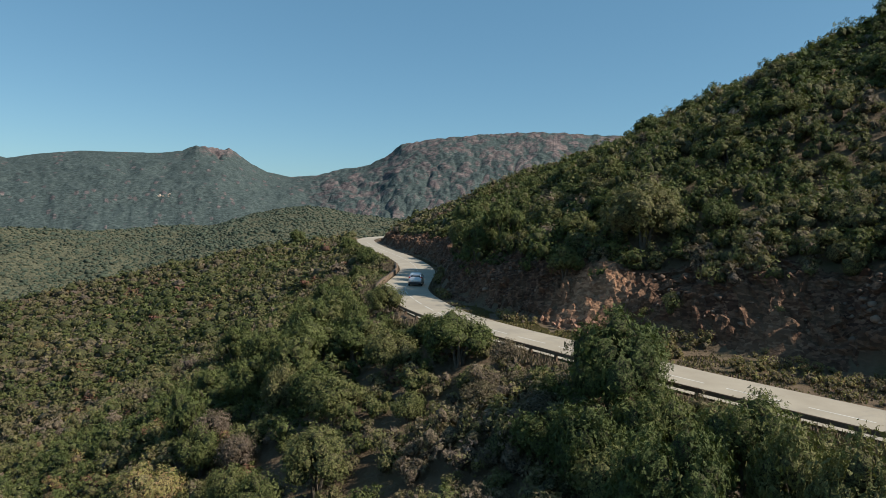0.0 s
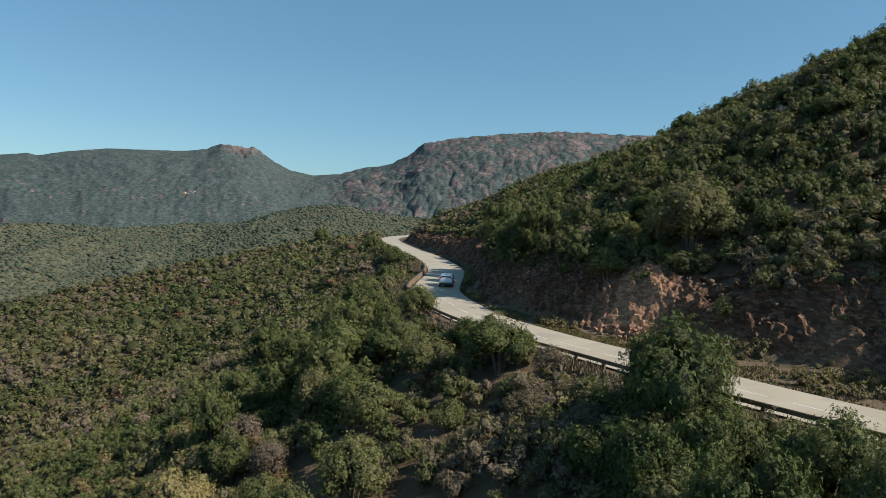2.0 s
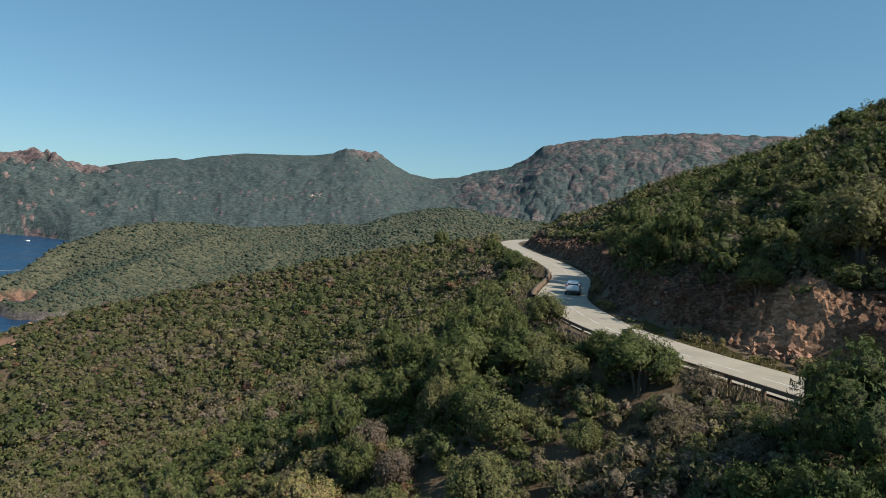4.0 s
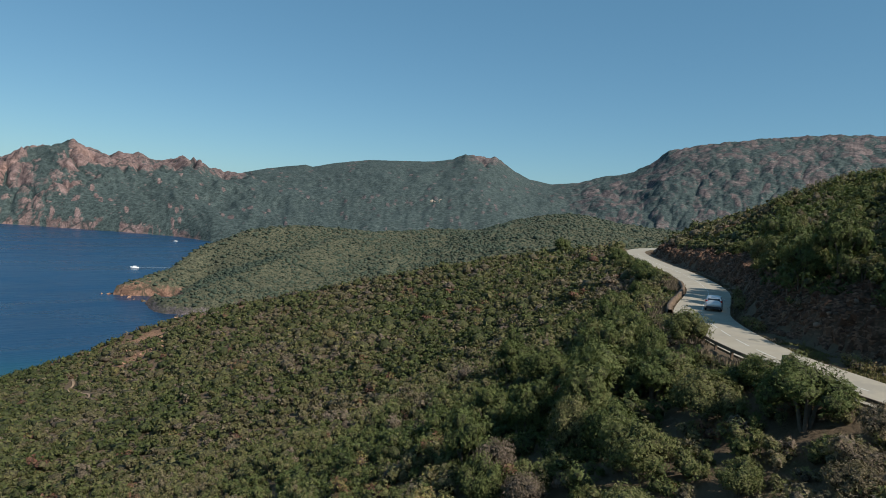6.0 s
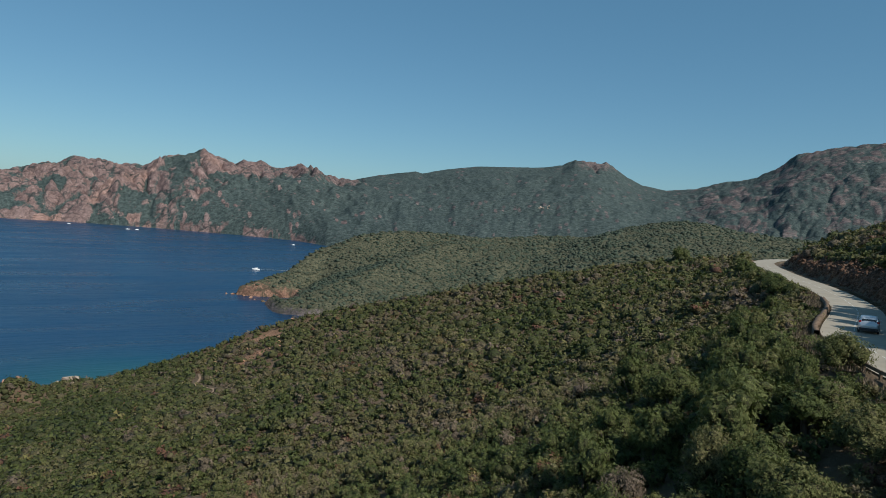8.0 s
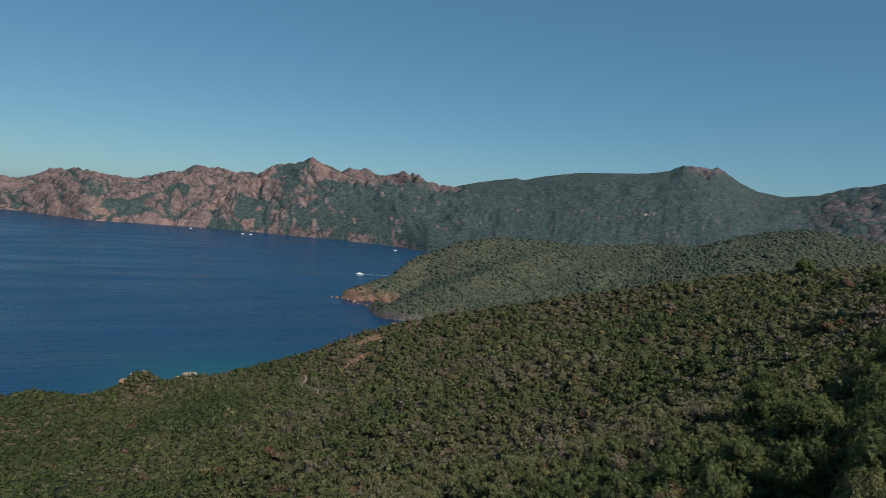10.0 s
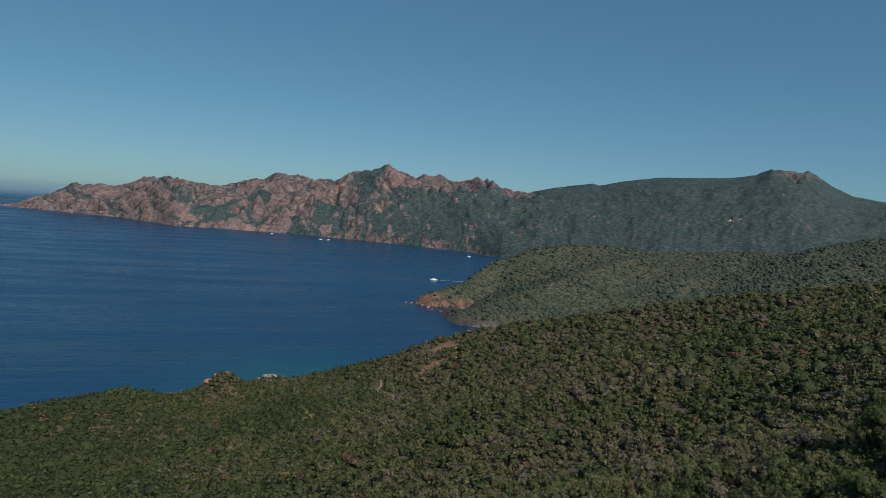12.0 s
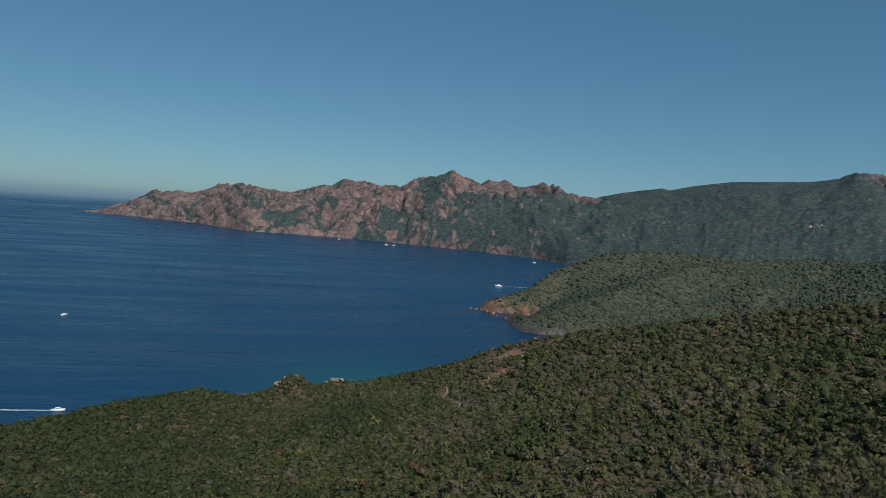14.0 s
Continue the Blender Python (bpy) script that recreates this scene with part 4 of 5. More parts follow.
t_along /= np.linalg.norm(t_along, axis=1)[:, None]
for i in range(0, len(ROAD)):
    if 12 < ROAD[i, 1] < 76 and i % 3 == 0:
        off = rng.uniform(4.7, 7.6)
        px, py = ROAD[i, 0] - t_along[i, 1] * off, ROAD[i, 1] + t_along[i, 0] * off
        dry = 40 < py < 51 and px > 0
        tall = max(1.4, ROAD_Z + rng.uniform(-0.5, 1.5) - (0.7 if dry else 0) - height(px, py))
        wide = rng.uniform(2.2, 3.2)
        if all(math.hypot(px - sx, py - sy) > sw for sx, sy, sw in stand):
            placed(FINE[3 if dry else rng.choice(3, p=(0.45, 0.4, 0.15))], px, py, rng.uniform(0, 6.28), wide / 4.2, 0.25, tall / wide)
for i in range(0, len(ROAD), 5):
    if 128 < ROAD[i, 1] < 226:
        off = rng.uniform(5.0, 7.5)
        px, py = ROAD[i, 0] - t_along[i, 1] * off, ROAD[i, 1] + t_along[i, 0] * off
        tall, wide = max(1.6, ROAD_Z + rng.uniform(0.9, 2.0) - height(px, py)), rng.uniform(3.0, 4.4)
        placed(COARSE[rng.choice(3, p=(0.45, 0.4, 0.15))], px, py, rng.uniform(0, 6.28), wide / 3.8, 0.25, tall / wide)
for i in range(0, len(ROAD), 4):
    if 18 < ROAD[i, 1] < 135:
        off = HALF + float(verge_width(ROAD[i, 1])) + rng.uniform(3.2, 5.2)
        px, py = ROAD[i, 0] + t_along[i, 1] * off, ROAD[i, 1] - t_along[i, 0] * off
        if rng.uniform() < 0.8 and from_sunny(px, py, TREELESS)[0] > 4.2:
            near_one = math.hypot(px, py) < 60
            placed((FINE if near_one else COARSE)[rng.choice(3, p=(0.45, 0.35, 0.2))], px, py, rng.uniform(0, 6.28), rng.uniform(0.55, 0.9) * (1.5 if 72 < py < 108 else 1.0), 0.3, rng.uniform(0.8, 1.1) * (1.3 if 72 < py < 108 else 1.0))
for px, py, pd, r, odd in spots[:230]:
    pick = rng.choice(4, p=(0.38, 0.34, 0.18, 0.10))
    scale = rng.uniform(0.7, 1.15) * ((1.2 if 42 < py < 75 else 0.95) if pd < 0 else 1.0) * (0.8 if pd < -14 else 1.0) * (0.72 if pick == 3 else 1.0)
    squash = rng.uniform(0.8, 1.05) * (1.3 if pd < 0 else 1.0)
    if pd < 0:
        squash = max(0.45, min(squash, (ROAD_Z + (0.5 if py > 44 else -0.6) + 0.12 * (-pd - 5) - height(px, py)) / (4.0 * scale)))
    placed((FINE if r < 46 else COARSE)[pick], px, py, rng.uniform(0, 6.28), scale, 0.3, squash)
for ob in FINE + COARSE:
    hidden_away(ob)

# ---- grass and rubble ----


def blades(x, y, tall, tint):
    n = len(x)
    z = land(x, y)[0]
    a = rng.uniform(0, 6.28, n)
    foot = np.stack([np.cos(a), np.sin(a), 0 * a], 1) * 0.06
    base = np.stack([x, y, np.maximum(z, ROAD_Z - 0.12)], 1)
    tip = base + np.stack([rng.normal(size=n) * 0.22 * tall, rng.normal(size=n) * 0.22 * tall, tall], 1)
    v = np.stack([base - foot, base + foot, tip], 1).reshape(-1, 3)
    return v, np.arange(len(v)).reshape(-1, 3), np.repeat(tint, 3), np.zeros(n, bool)


def verge(count, lo, hi, s0, s1, tall, tint):
    """Grass along the road between the distances lo and hi from its middle, clumped."""
    t = np.gradient(ROAD, axis=0)
    t /= np.linalg.norm(t, axis=1)[:, None]
    ok = np.where((ROAD[:, 1] > s0) & (ROAD[:, 1] < s1))[0]
    i = rng.choice(ok, count)
    off = rng.uniform(lo, hi, count)
    x, y = ROAD[i, 0] + t[i, 1] * off + rng.normal(size=count) * 0.3, ROAD[i, 1] - t[i, 0] * off + rng.normal(size=count) * 0.3
    keep = wave(x / 1.3, y / 1.3, 90) > -0.25
    x, y = x[keep], y[keep]
    return blades(x, y, tall * rng.uniform(0.5, 1.3, x.size), np.clip(tint + rng.normal(size=x.size) * 0.04, 0, 1))


grass = stuff("grass", [verge(16000, HALF + 0.35, HALF + 2.4, 42, 66, 0.15, 0.86), verge(9000, HALF + 0.5, HALF + 4.6, 20, 45, 0.15, 0.80), verge(5000, HALF + 0.4, HALF + 1.3, 66, 150, 0.2, 0.72),
                        verge(16000, -5.2, -HALF - 0.45, 15, 170, 0.36, 0.70)], "dry yellow-green grass along the road edge", "grass", LEAF_FAR)


def stone_mesh(name, points, material):
    bm = bmesh.new()
    for p in points:
        bm.verts.new(p)
    bmesh.ops.convex_hull(bm, input=bm.verts)
    for v in [v for v in bm.verts if not v.link_faces]:
        bm.verts.remove(v)
    me = bpy.data.meshes.new(name)
    bm.to_mesh(me)
    bm.free()
    me.materials.append(material)
    return me


def stone_material(name, dark, light, scale):
    m = Mat(name, 0.88)
    shade = m.ramp(m.t.nodes.new("ShaderNodeObjectInfo").outputs["Random"], (0, (0.75, 0.75, 0.75)), (1, (1.2, 1.2, 1.2)))
    m.color(m.mix(1.0, m.ramp(m.noise(scale, 8, 0.65), (0.32, dark), (0.66, light)), shade, "MULTIPLY"))
    m.bump(m.noise(scale * 2.2, 8, 0.7), 0.7, 0.25 / scale)
    return m.m


RED_STONE = stone_material("red_granite", (0.17, 0.085, 0.055), (0.46, 0.27, 0.18), 2.2)
BROWN_STONE = stone_material("brown_shaly_rock", (0.07, 0.046, 0.031), (0.24, 0.165, 0.11), 2.2)
PALE_STONE = stone_material("pale_shore_rock", (0.28, 0.21, 0.165), (0.50, 0.40, 0.32), 0.5)


def ragged_hull(flat=0.7):
    """Points of a broken shard: scattered on a flattened lump, so that its hull has many uneven facets."""
    p = rng.normal(size=(13, 3))
    p /= np.linalg.norm(p, axis=1)[:, None]
    return p * rng.uniform(0.55, 1.0, (13, 1)) * (1.0, 0.72, flat * 0.85)


STONES = {m.name: [stone_mesh("rock", ragged_hull(), m) for _ in range(9)] for m in (RED_STONE, BROWN_STONE, PALE_STONE)}


def rock_at(x, y, z, size, material, label, group, tumble=0.5):
    ob = new("rock", STONES[material.name][rng.integers(9)])
    ob.matrix_basis = Matrix.Translation((x, y, z)) @ Euler(rng.uniform(-tumble, tumble, 2).tolist() + [rng.uniform(0, 6.28)]).to_matrix().to_4x4() @ Matrix.Scale(size, 4)
    return tagged(ob, label, "rock", group)


def outcrop(foot, count, wide, deep, sizes, material, label, group):
    """Broken blocks lying close together on the face of the cut, from a place at its foot up into the slope."""
    for _ in range(count):
        u, v = rng.normal() * wide * 0.5, deep * rng.uniform(0, 1)
        px, py = foot[0] - 0.60 * u + 0.80 * v, foot[1] + 0.80 * u + 0.60 * v
        rock_at(px, py, height(px, py) + rng.uniform(0.1, 0.45), sizes[0] + (sizes[1] - sizes[0]) * rng.uniform() ** 2.5, material, label, group, 1.5)


outcrop((10.4, 53.6), 130, 3.4, 5.2, (0.14, 0.60), RED_STONE, "angular reddish granite block in the road cut", "blocks of the red outcrop")
outcrop((21.6, 43.8), 24, 3.2, 3.6, (0.14, 0.4), BROWN_STONE, "brown layered rock slab in the road cut", "slabs of the brown outcrop")
outcrop((3.4, 72.0), 10, 3.0, 2.6, (0.3, 0.7), BROWN_STONE, "brown broken rock low in the cut", "slabs of the brown outcrop")

x, y = scatter(-12, 50, 12, 190, 0.55)
z, bare, red, d = land(x, y)
keep = (bare > 0.35) & (rng.uniform(size=x.size) < 0.42)
x, y, z = x[keep], y[keep], z[keep]
size = rng.uniform(0.08, 0.24, (x.size, 1, 1)) * np.exp(rng.normal(size=(x.size, 1, 1)) * 0.3)
v = ICO_V[None] * (1 + 0.25 * rng.normal(size=(x.size, len(ICO_V), 1))) * size * (1, 1, 0.75) + np.stack([x, y, z + 0.2], 1)[:, None, :]
me = bpy.data.meshes.new("rubble")
fill(me, v.reshape(-1, 3), (ICO_F[None] + (np.arange(x.size) * len(ICO_V))[:, None, None]).reshape(-1, 3))
RUBBLE = Mat("broken_rock", 0.9)
RUBBLE.color(RUBBLE.mix(RUBBLE.t.nodes.new("ShaderNodeNewGeometry").outputs["Random Per Island"], (0.065, 0.042, 0.030), (0.22, 0.15, 0.11)))
me.materials.append(RUBBLE.m)
tagged(new("rubble", me), "broken brown rock on the road cut", "rubble", kind="stuff")

for px, py, size in ((-309, 181, 3.5), (-305, 183, 2.6), (-313, 179, 3.0), (-301, 179, 2.0), (-318, 176, 2.5), (-298, 184, 1.8), (-316, 184, 2.2)):
    rock_at(px, py, max(0.3, height(px, py)) + 0.8, size, PALE_STONE, "pale weathered rock on the small shore", "rocks of the cove")
for px, py, size in ((-312, 156, 4.0), (-313, 152, 3.4), (-309, 160, 3.0)):
    rock_at(px, py, height(px, py) + 0.5, size, RED_STONE, "ochre rock face on the shore knoll", "rocks of the cove")
for k in range(16):
    px, py = (31, 76) if k % 2 else (43, 77)
    px, py = px + 1.7 * rng.normal(), py + 1.4 * rng.normal()
    rock_at(px, py, height(px, py) + 0.3, rng.uniform(0.5, 1.2), RED_STONE, "reddish rock outcrop high on the hillside", "outcrops of the hill")
for k in range(40):
    px, py = (-230 + 26 * rng.normal(), 226 + 14 * rng.normal()) if k % 2 else (-206 + 9 * rng.normal(), 196 + 9 * rng.normal())
    rock_at(px, py, height(px, py) + 0.2, rng.uniform(0.6, 1.8), RED_STONE, "ochre boulder on the outer spur", "boulders of the spur")
for px, py, size in ((-550, 490, 5), (-557, 488, 3.5), (-544, 494, 6), (-533, 490, 5), (-520, 487, 6), (-508, 482, 5), (-492, 478, 6), (-470, 470, 5), (-455, 462, 6), (-440, 452, 5), (-425, 445, 5)):
    rock_at(px, py, 0.3, size * 0.6, RED_STONE if px < -500 else BROWN_STONE, "rugged rock at the foot of the cape", "rocks of the cape")

col = int(np.argmin(np.abs(ra - 22.7)))
row = int(np.argmax(np.degrees(np.arctan2(RZ[:, col] - 100, R[:, col])) > 0.75))
for k in range(14):
    i, j = row + rng.integers(-1, 3), col + rng.integers(-4, 5)
    rock_at(RX[i, j], RY[i, j], RZ[i, j] + 2, rng.uniform(2.5, 5.5), PALE_STONE, "pale rock outcrop on the mountain side", "outcrops of the mountains")

# ---- dirt tracks ----


def draped(name, line, wide, material, label):
    t = np.gradient(line[:, :2], axis=0)
    t /= np.linalg.norm(t, axis=1)[:, None]
    off = np.linspace(-wide / 2, wide / 2, 5)[:, None]
    x, y = line[None, :, 0] + t[None, :, 1] * off, line[None, :, 1] - t[None, :, 0] * off
    return tagged(new(name, grid_mesh(name, x, y, land(x, y)[0] + 0.25, material)), label, "track", kind="structure")


DIRT = plain("pale_dry_dirt", (0.32, 0.215, 0.135), 0.95, 0, 0.8)
draped("path", TRACK, 0.8, DIRT, "pale dirt footpath on the scrub slope")
draped("path", curve([(-72, 251), (-66, 252.5), (-60, 253), (-53, 254)], 1.0), 4.5, DIRT, "bare ochre lay-by beside the tree")

# ---- road furniture ----
arc_len = np.concatenate([[0], np.cumsum(np.linalg.norm(np.diff(ROAD, axis=0), axis=1))])
road_dir = np.gradient(ROAD, axis=0)
road_dir /= np.linalg.norm(road_dir, axis=1)[:, None]


def on_road(s, off=0.0):
    """Place and heading at s metres along the road, off to the right of its middle."""
    x, y = np.interp(s, arc_len, ROAD[:, 0]), np.interp(s, arc_len, ROAD[:, 1])
    tx, ty = np.interp(s, arc_len, road_dir[:, 0]), np.interp(s, arc_len, road_dir[:, 1])
    n = math.hypot(tx, ty)
    return x + ty / n * off, y - tx / n * off, math.atan2(ty, tx)


def along(y):
    return float(np.interp(y, ROAD[:, 1], arc_len))


def box(bm, size, at=(0, 0, 0), bevel=0.0):
    made = bmesh.ops.create_cube(bm, size=1, matrix=Matrix.Translation(at) @ Matrix.Diagonal((*size, 1)))
    if bevel:
        edges = list({e for v in made["verts"] for e in v.link_edges})
        bmesh.ops.bevel(bm, geom=edges, offset=bevel, segments=2, affect="EDGES")


s = along(-10)
while s < along(205):
    pts = [on_road(s + k, 0.0) for k in (0, 1, 2, 3)]
    x = np.array([[p[0] - math.sin(p[2]) * o for p in pts] for o in (-0.05, 0.05)])
    y = np.array([[p[1] + math.cos(p[2]) * o for p in pts] for o in (-0.05, 0.05)])
    dash = new("lane_dash", grid_mesh("lane_dash", x[::-1], y[::-1], np.full(x.shape, ROAD_Z + 0.006), PAINT))
    dash.parent = road
    s += 4.33

bm = bmesh.new()
box(bm, (0.18, 0.18, 0.95), (0, 0, 0.15), 0.02)
POST = bpy.data.meshes.new("post")
bm.to_mesh(POST), bm.free(), POST.materials.append(WOOD)
rail = tagged(new("guardrail"), "weathered brown timber guardrail on posts", "guardrail", "road edge barriers")
s0, s1 = along(16), along(75)
steps = int((s1 - s0) / 2.5)
for k in range(steps + 1):
    x, y, a = on_road(s0 + k * 2.5, -HALF - 0.45)
    ob = new("post", POST)
    ob.parent = rail
    ob.matrix_basis = pose(x, y, ROAD_Z - 0.1, 0, 0, math.degrees(a))
    if k < steps:
        x2, y2, _ = on_road(s0 + (k + 1) * 2.5, -HALF - 0.45)
        bm = bmesh.new()
        box(bm, (math.hypot(x2 - x, y2 - y) + 0.1, 0.11, 0.24), (0, 0, 0), 0.025)
        ob = part("beam", bm, WOOD, rail)
        ob.matrix_basis = pose((x + x2) / 2, (y + y2) / 2, ROAD_Z + 0.40, 0, 0, math.degrees(math.atan2(y2 - y, x2 - x)))

ss = np.linspace(along(78), along(117), 60)
pts = [on_road(v, -HALF - 0.5) for v in ss]
x = np.array([[p[0] - math.sin(p[2]) * o for p in pts] for o in (0.25, 0.22, -0.22, -0.25)])
y = np.array([[p[1] + math.cos(p[2]) * o for p in pts] for o in (0.25, 0.22, -0.22, -0.25)])
z = np.array([[ROAD_Z - 0.5] * 60, [ROAD_Z + 0.5] * 60, [ROAD_Z + 0.5] * 60, [ROAD_Z - 0.3] * 60]) + rng.normal(size=(4, 60)) * 0.03
tagged(new("parapet", grid_mesh("parapet", x, y, z, BROWN_STONE)), "low rough stone parapet round the bend", "parapet wall", "road edge barriers")

# ---- car ----
SILVER = Mat("silver_car_paint", 0.32, 0.55, 0.5).color((0.55, 0.57, 0.60)).m
GLASS = plain("dark_car_glass", (0.02, 0.025, 0.03), 0.08, 0.0, 0, 0.6)
RUBBER, TRIM = plain("tyre_rubber", (0.025, 0.025, 0.025), 0.9), plain("black_plastic_trim", (0.04, 0.04, 0.042), 0.6)
ALLOY = plain("grey_alloy", (0.45, 0.45, 0.47), 0.35, 0.8)
LAMP, PLATE = plain("red_tail_lamp", (0.35, 0.02, 0.02), 0.2), plain("plate_white", (0.7, 0.7, 0.66), 0.5)


def loft(stations, half):
    """A closed shell through cross-sections: stations of (x, ring scale...) with half giving the right half ring of each."""
    bm = bmesh.new()
    rings = []
    for st in stations:
        right = half(*st)
        ring = right + [(x, -y, z) for x, y, z in reversed(right)]
        rings.append([bm.verts.new(p) for p in ring])
    n = len(rings[0])
    for a, b in zip(rings, rings[1:]):
        for k in range(n):
            bm.faces.new((a[k], b[k], b[(k + 1) % n], a[(k + 1) % n]))
    bm.faces.new(rings[0]), bm.faces.new(list(reversed(rings[-1])))
    bmesh.ops.recalc_face_normals(bm, faces=bm.faces)
    for f in bm.faces:
        f.smooth = True
    return bm


def build_car():
    car = tagged(new("car"), "silver five-door people-carrier with dark glass on the road", "car")
    body = loft([(-2.15, 0.72, 0.50, 0.80, 0.84, 0.60), (-2.08, 0.84, 0.30, 0.95, 1.05, 0.72), (-1.95, 0.88, 0.26, 1.00, 1.40, 0.66), (-1.6, 0.90, 0.24, 1.00, 1.56, 0.66), (-0.9, 0.90, 0.22, 0.98, 1.61, 0.68),
                 (-0.1, 0.90, 0.22, 0.96, 1.60, 0.68), (0.35, 0.90, 0.22, 0.95, 1.48, 0.66), (1.0, 0.90, 0.22, 0.94, 1.05, 0.72), (1.3, 0.89, 0.22, 0.90, 0.97, 0.74), (1.85, 0.82, 0.26, 0.78, 0.82, 0.66), (2.12, 0.62, 0.36, 0.60, 0.64, 0.52)],
                lambda x, w, zb, zm, zt, wt: [(x, w * 0.4, zb), (x, w * 0.96, zb + 0.06), (x, w, (zb + zm) / 2), (x, w * 0.97, zm), (x, (w * 0.97 + wt) / 2 + 0.04, (zm + zt) / 2), (x, wt, zt - 0.03), (x, wt * 0.6, zt + 0.01)])
    shell = part("body", body, SILVER, car)
    for side in (-1, 1):
        for x0, x1, top0, top1 in ((-1.55, -0.35, -1.35, -0.33), (-0.28, 0.86, -0.26, 0.22)):
            bm = bmesh.new()
            pts = [(x0, 0.895, 1.02), (x1, 0.893, 1.0), (top1, 0.745, 1.43), (top0, 0.745, 1.46)]
            v = [bm.verts.new((x, side * (y - 0.0), z)) for x, y, z in pts] + [bm.verts.new((x, side * (y - 0.05), z)) for x, y, z in pts]
            for q in ((0, 1, 2, 3), (7, 6, 5, 4), (0, 4, 5, 1), (1, 5, 6, 2), (2, 6, 7, 3), (3, 7, 4, 0)):
                bm.faces.new([v[i] for i in q])
            bmesh.ops.recalc_face_normals(bm, faces=bm.faces)
            part("side_window", bm, GLASS, car, "dark tinted glass")
        bm = bmesh.new()
        box(bm, (0.10, 0.22, 0.42), (-2.02, side * 0.74, 1.02), 0.03)
        part("tail_light", bm, LAMP, car, "red tail lamp")
        bm = bmesh.new()
        box(bm, (0.10, 0.22, 0.15), (0.62, side * 1.0, 1.06), 0.04)
        part("wing_mirror", bm, SILVER, car)
        for wx in (-1.33, 1.32):
            wheel = new("wheel")
            wheel.parent = car
            wheel.matrix_basis = pose(wx, side * 0.80, 0.32)
            bm = bmesh.new()
            made = bmesh.ops.create_cone(bm, cap_ends=True, segments=24, radius1=0.32, radius2=0.32, depth=0.21, matrix=Matrix.Rotation(radians(90), 4, "X"))
            bmesh.ops.bevel(bm, geom=[e for e in bm.edges if len(e.link_faces) == 2 and max(len(f.verts) for f in e.link_faces) > 4], offset=0.03, segments=2, affect="EDGES")
            part("tyre", bm, RUBBER, wheel, "black rubber tyre")
            bm = bmesh.new()
            bmesh.ops.create_cone(bm, cap_ends=True, segments=20, radius1=0.21, radius2=0.19, depth=0.03, matrix=Matrix.Translation((0, side * 0.11, 0)) @ Matrix.Rotation(radians(90), 4, "X"))
            part("rim", bm, ALLOY, wheel, "grey alloy rim")
    for name, at, size, material, label in (("rear_window", (-1.99, 0, 1.22), (0.06, 1.22, 0.36), GLASS, "dark rear window"), ("rear_bumper", (-2.12, 0, 0.42), (0.16, 1.60, 0.24), TRIM, "dark lower bumper"),
                                            ("number_plate", (-2.14, 0, 0.72), (0.05, 0.50, 0.11), PLATE, "blank white plate"), ("windscreen", (0.66, 0, 1.27), (0.05, 1.30, 0.55), GLASS, "dark windscreen")):
        bm = bmesh.new()
        box(bm, size, (0, 0, 0), 0.015)
        ob = part(name, bm, material, car, label)
        ob.matrix_basis = pose(*at, 0, {"rear_window": 15, "windscreen": -55}.get(name, 0), 0)
    return car


car = build_car()
cx, cy, ca = on_road(along(86), 1.15)
car.matrix_basis = pose(cx, cy, ROAD_Z, 0, 0, math.degrees(ca))

# ---- boats ----
HULL, FOAM = plain("white_boat_hull", (0.80, 0.80, 0.80), 0.35), Mat("sea_foam", 0.9)
FOAM.color(FOAM.ramp(FOAM.noise(0.6, 6, 0.7), (0.35, (0.35, 0.45, 0.50)), (0.6, (0.85, 0.87, 0.88))))


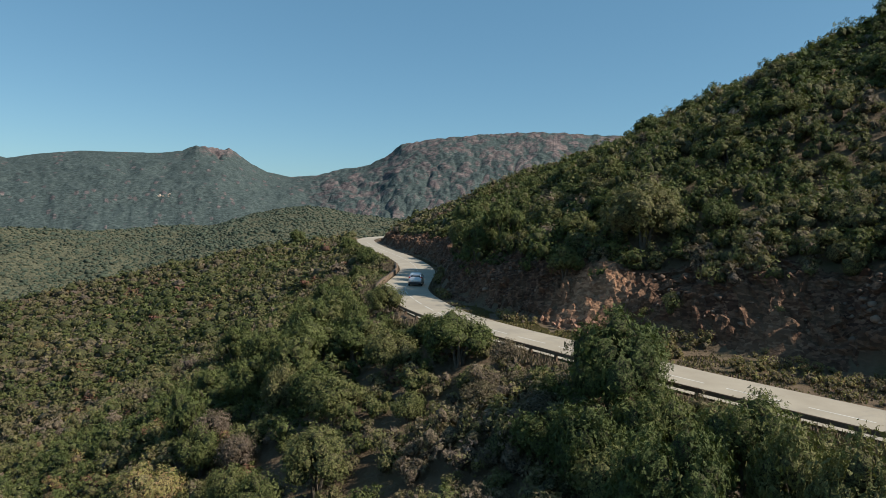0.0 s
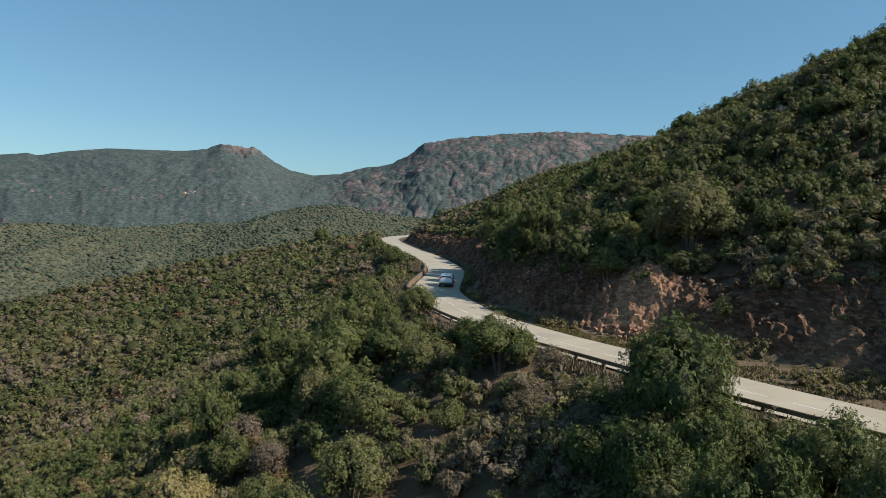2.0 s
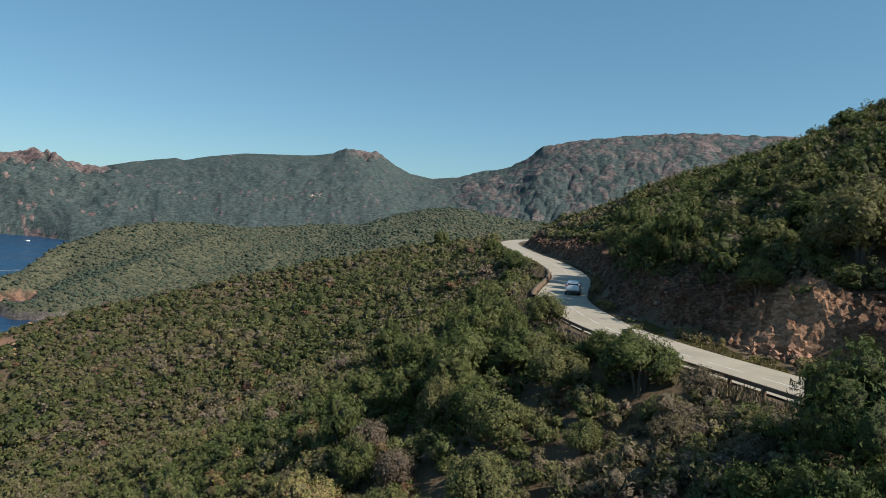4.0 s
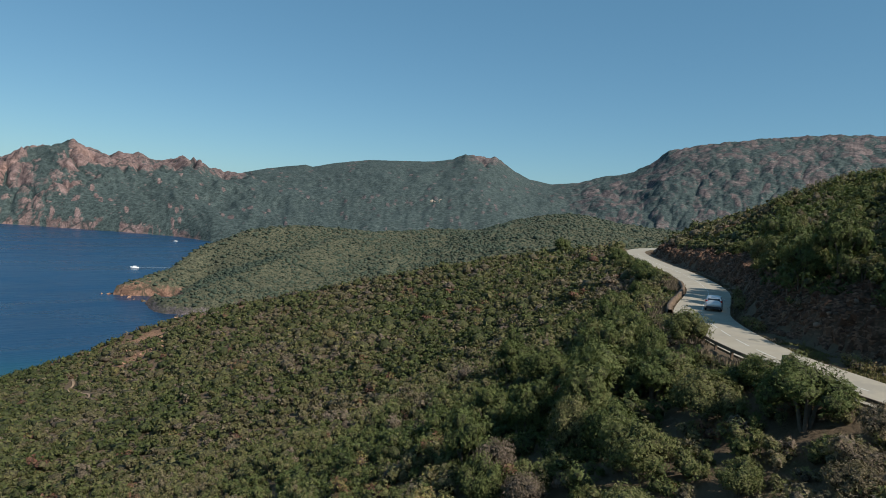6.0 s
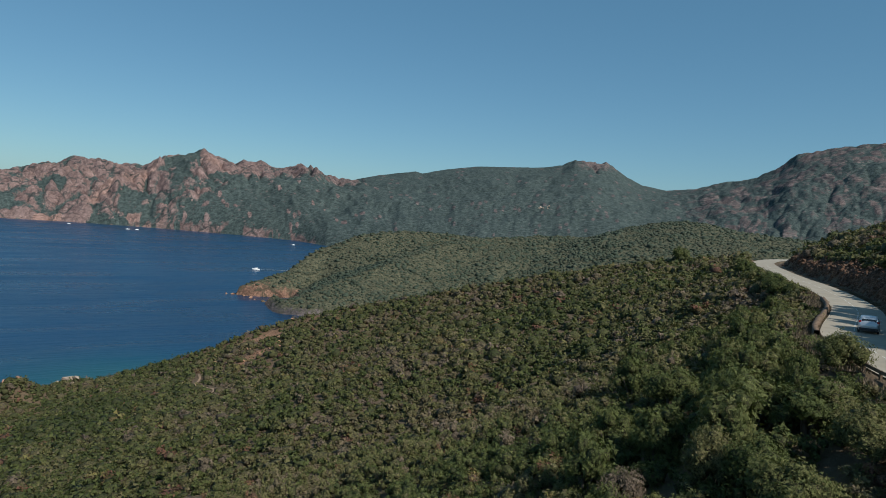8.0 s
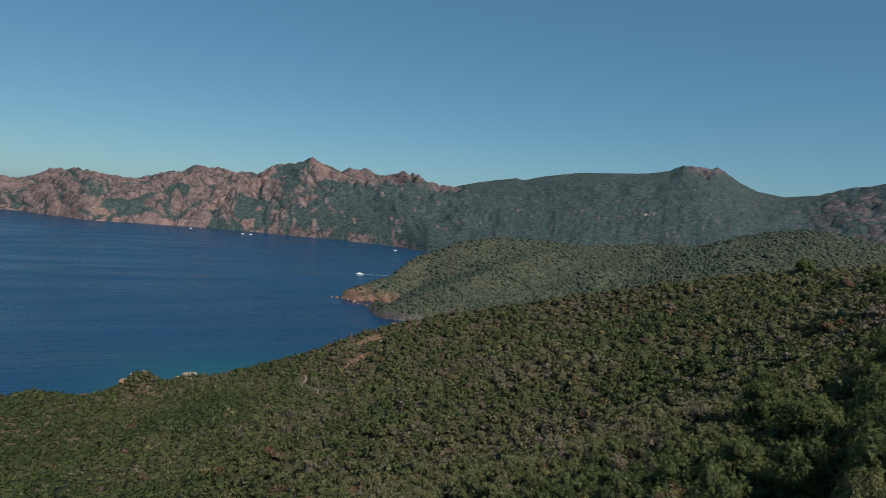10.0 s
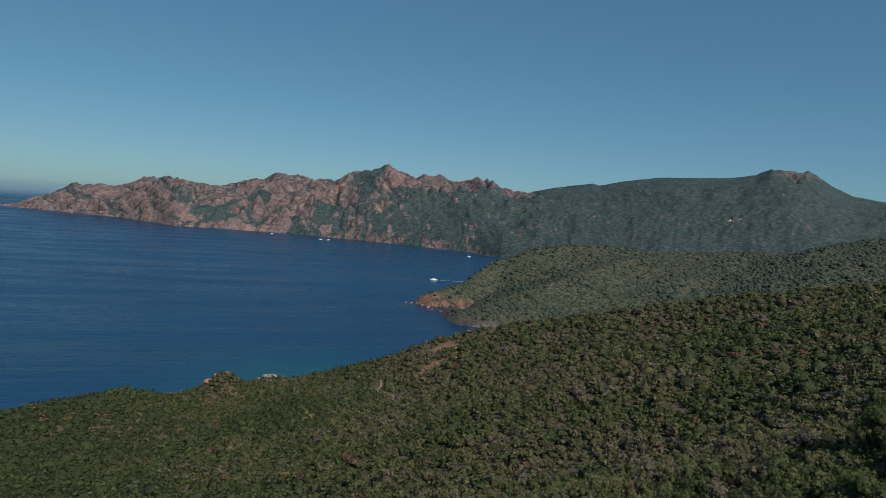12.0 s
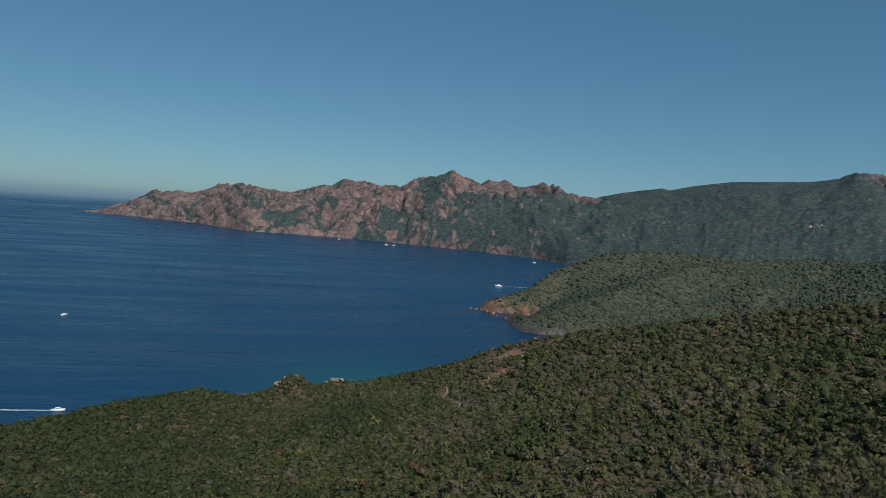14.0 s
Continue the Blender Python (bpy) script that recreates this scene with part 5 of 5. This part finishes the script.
def build_boat(long):
    boat = new("motorboat")
    k = long / 8
    bm = loft([(-4 * k, 1.2 * k, -0.4 * k, 0.9 * k), (-1 * k, 1.4 * k, -0.5 * k, 1.0 * k), (2 * k, 1.1 * k, -0.4 * k, 1.2 * k), (4 * k, 0.12 * k, 0.1 * k, 1.5 * k)],
              lambda x, w, zb, zt: [(x, 0.05 * w, zb), (x, w * 0.8, zb * 0.3), (x, w, zt), (x, w * 0.6, zt + 0.02)])
    part("hull", bm, HULL, boat)
    bm = bmesh.new()
    box(bm, (3.0 * k, 1.7 * k, 1.1 * k), (-0.2 * k, 0, 1.5 * k), 0.2 * k)
    part("cabin", bm, HULL, boat)
    bm = bmesh.new()
    box(bm, (2.6 * k, 1.74 * k, 0.35 * k), (-0.1 * k, 0, 1.65 * k), 0.05 * k)
    part("cabin_window", bm, GLASS, boat, "dark cabin window band")
    return boat


def wake(x, y, heading, long, wide):
    """Foam behind a boat, widening away from it."""
    n = 24
    u = np.linspace(0, 1, n)
    half = wide * (0.3 + 0.7 * u) * (1 - 0.5 * u)
    wobble = rng.normal(size=n) * wide * 0.08
    c, s = math.cos(radians(heading)), math.sin(radians(heading))
    px, py = x - u * long * c, y - u * long * s
    gx_, gy_ = np.stack([px - s * (half + wobble), px + s * (half - wobble)]), np.stack([py + c * (half + wobble), py - c * (half - wobble)])
    return tagged(new("wake", grid_mesh("wake", gx_, gy_, np.full(gx_.shape, 0.25), FOAM.m)), "white foaming wake trailing on the sea", "wake", kind="stuff")


for x, y, heading, long, trail, wide in ((-726, 687, 233, 11, 42, 1.6), (-352, 63, 62, 6, 26, 1.3), (-617, 106, 120, 6, 0, 0), (-1655, 1101, 40, 10, 0, 0), (-1640, 1118, 70, 9, 0, 0), (-1104, 1155, 10, 10, 0, 0),
                                         (-2318, 644, 160, 12, 60, 2.5), (-1888, 1074, 30, 10, 0, 0)):
    boat = build_boat(long)
    boat.matrix_basis = pose(x, y, 0.15, 0, 0, heading)
    tagged(boat, "small white motorboat running on the bay" if trail else "small white motorboat lying in the bay", "boat", "boats of the bay")
    if trail:
        wake(x - math.cos(radians(heading)) * long * 0.45, y - math.sin(radians(heading)) * long * 0.45, heading, trail, wide)
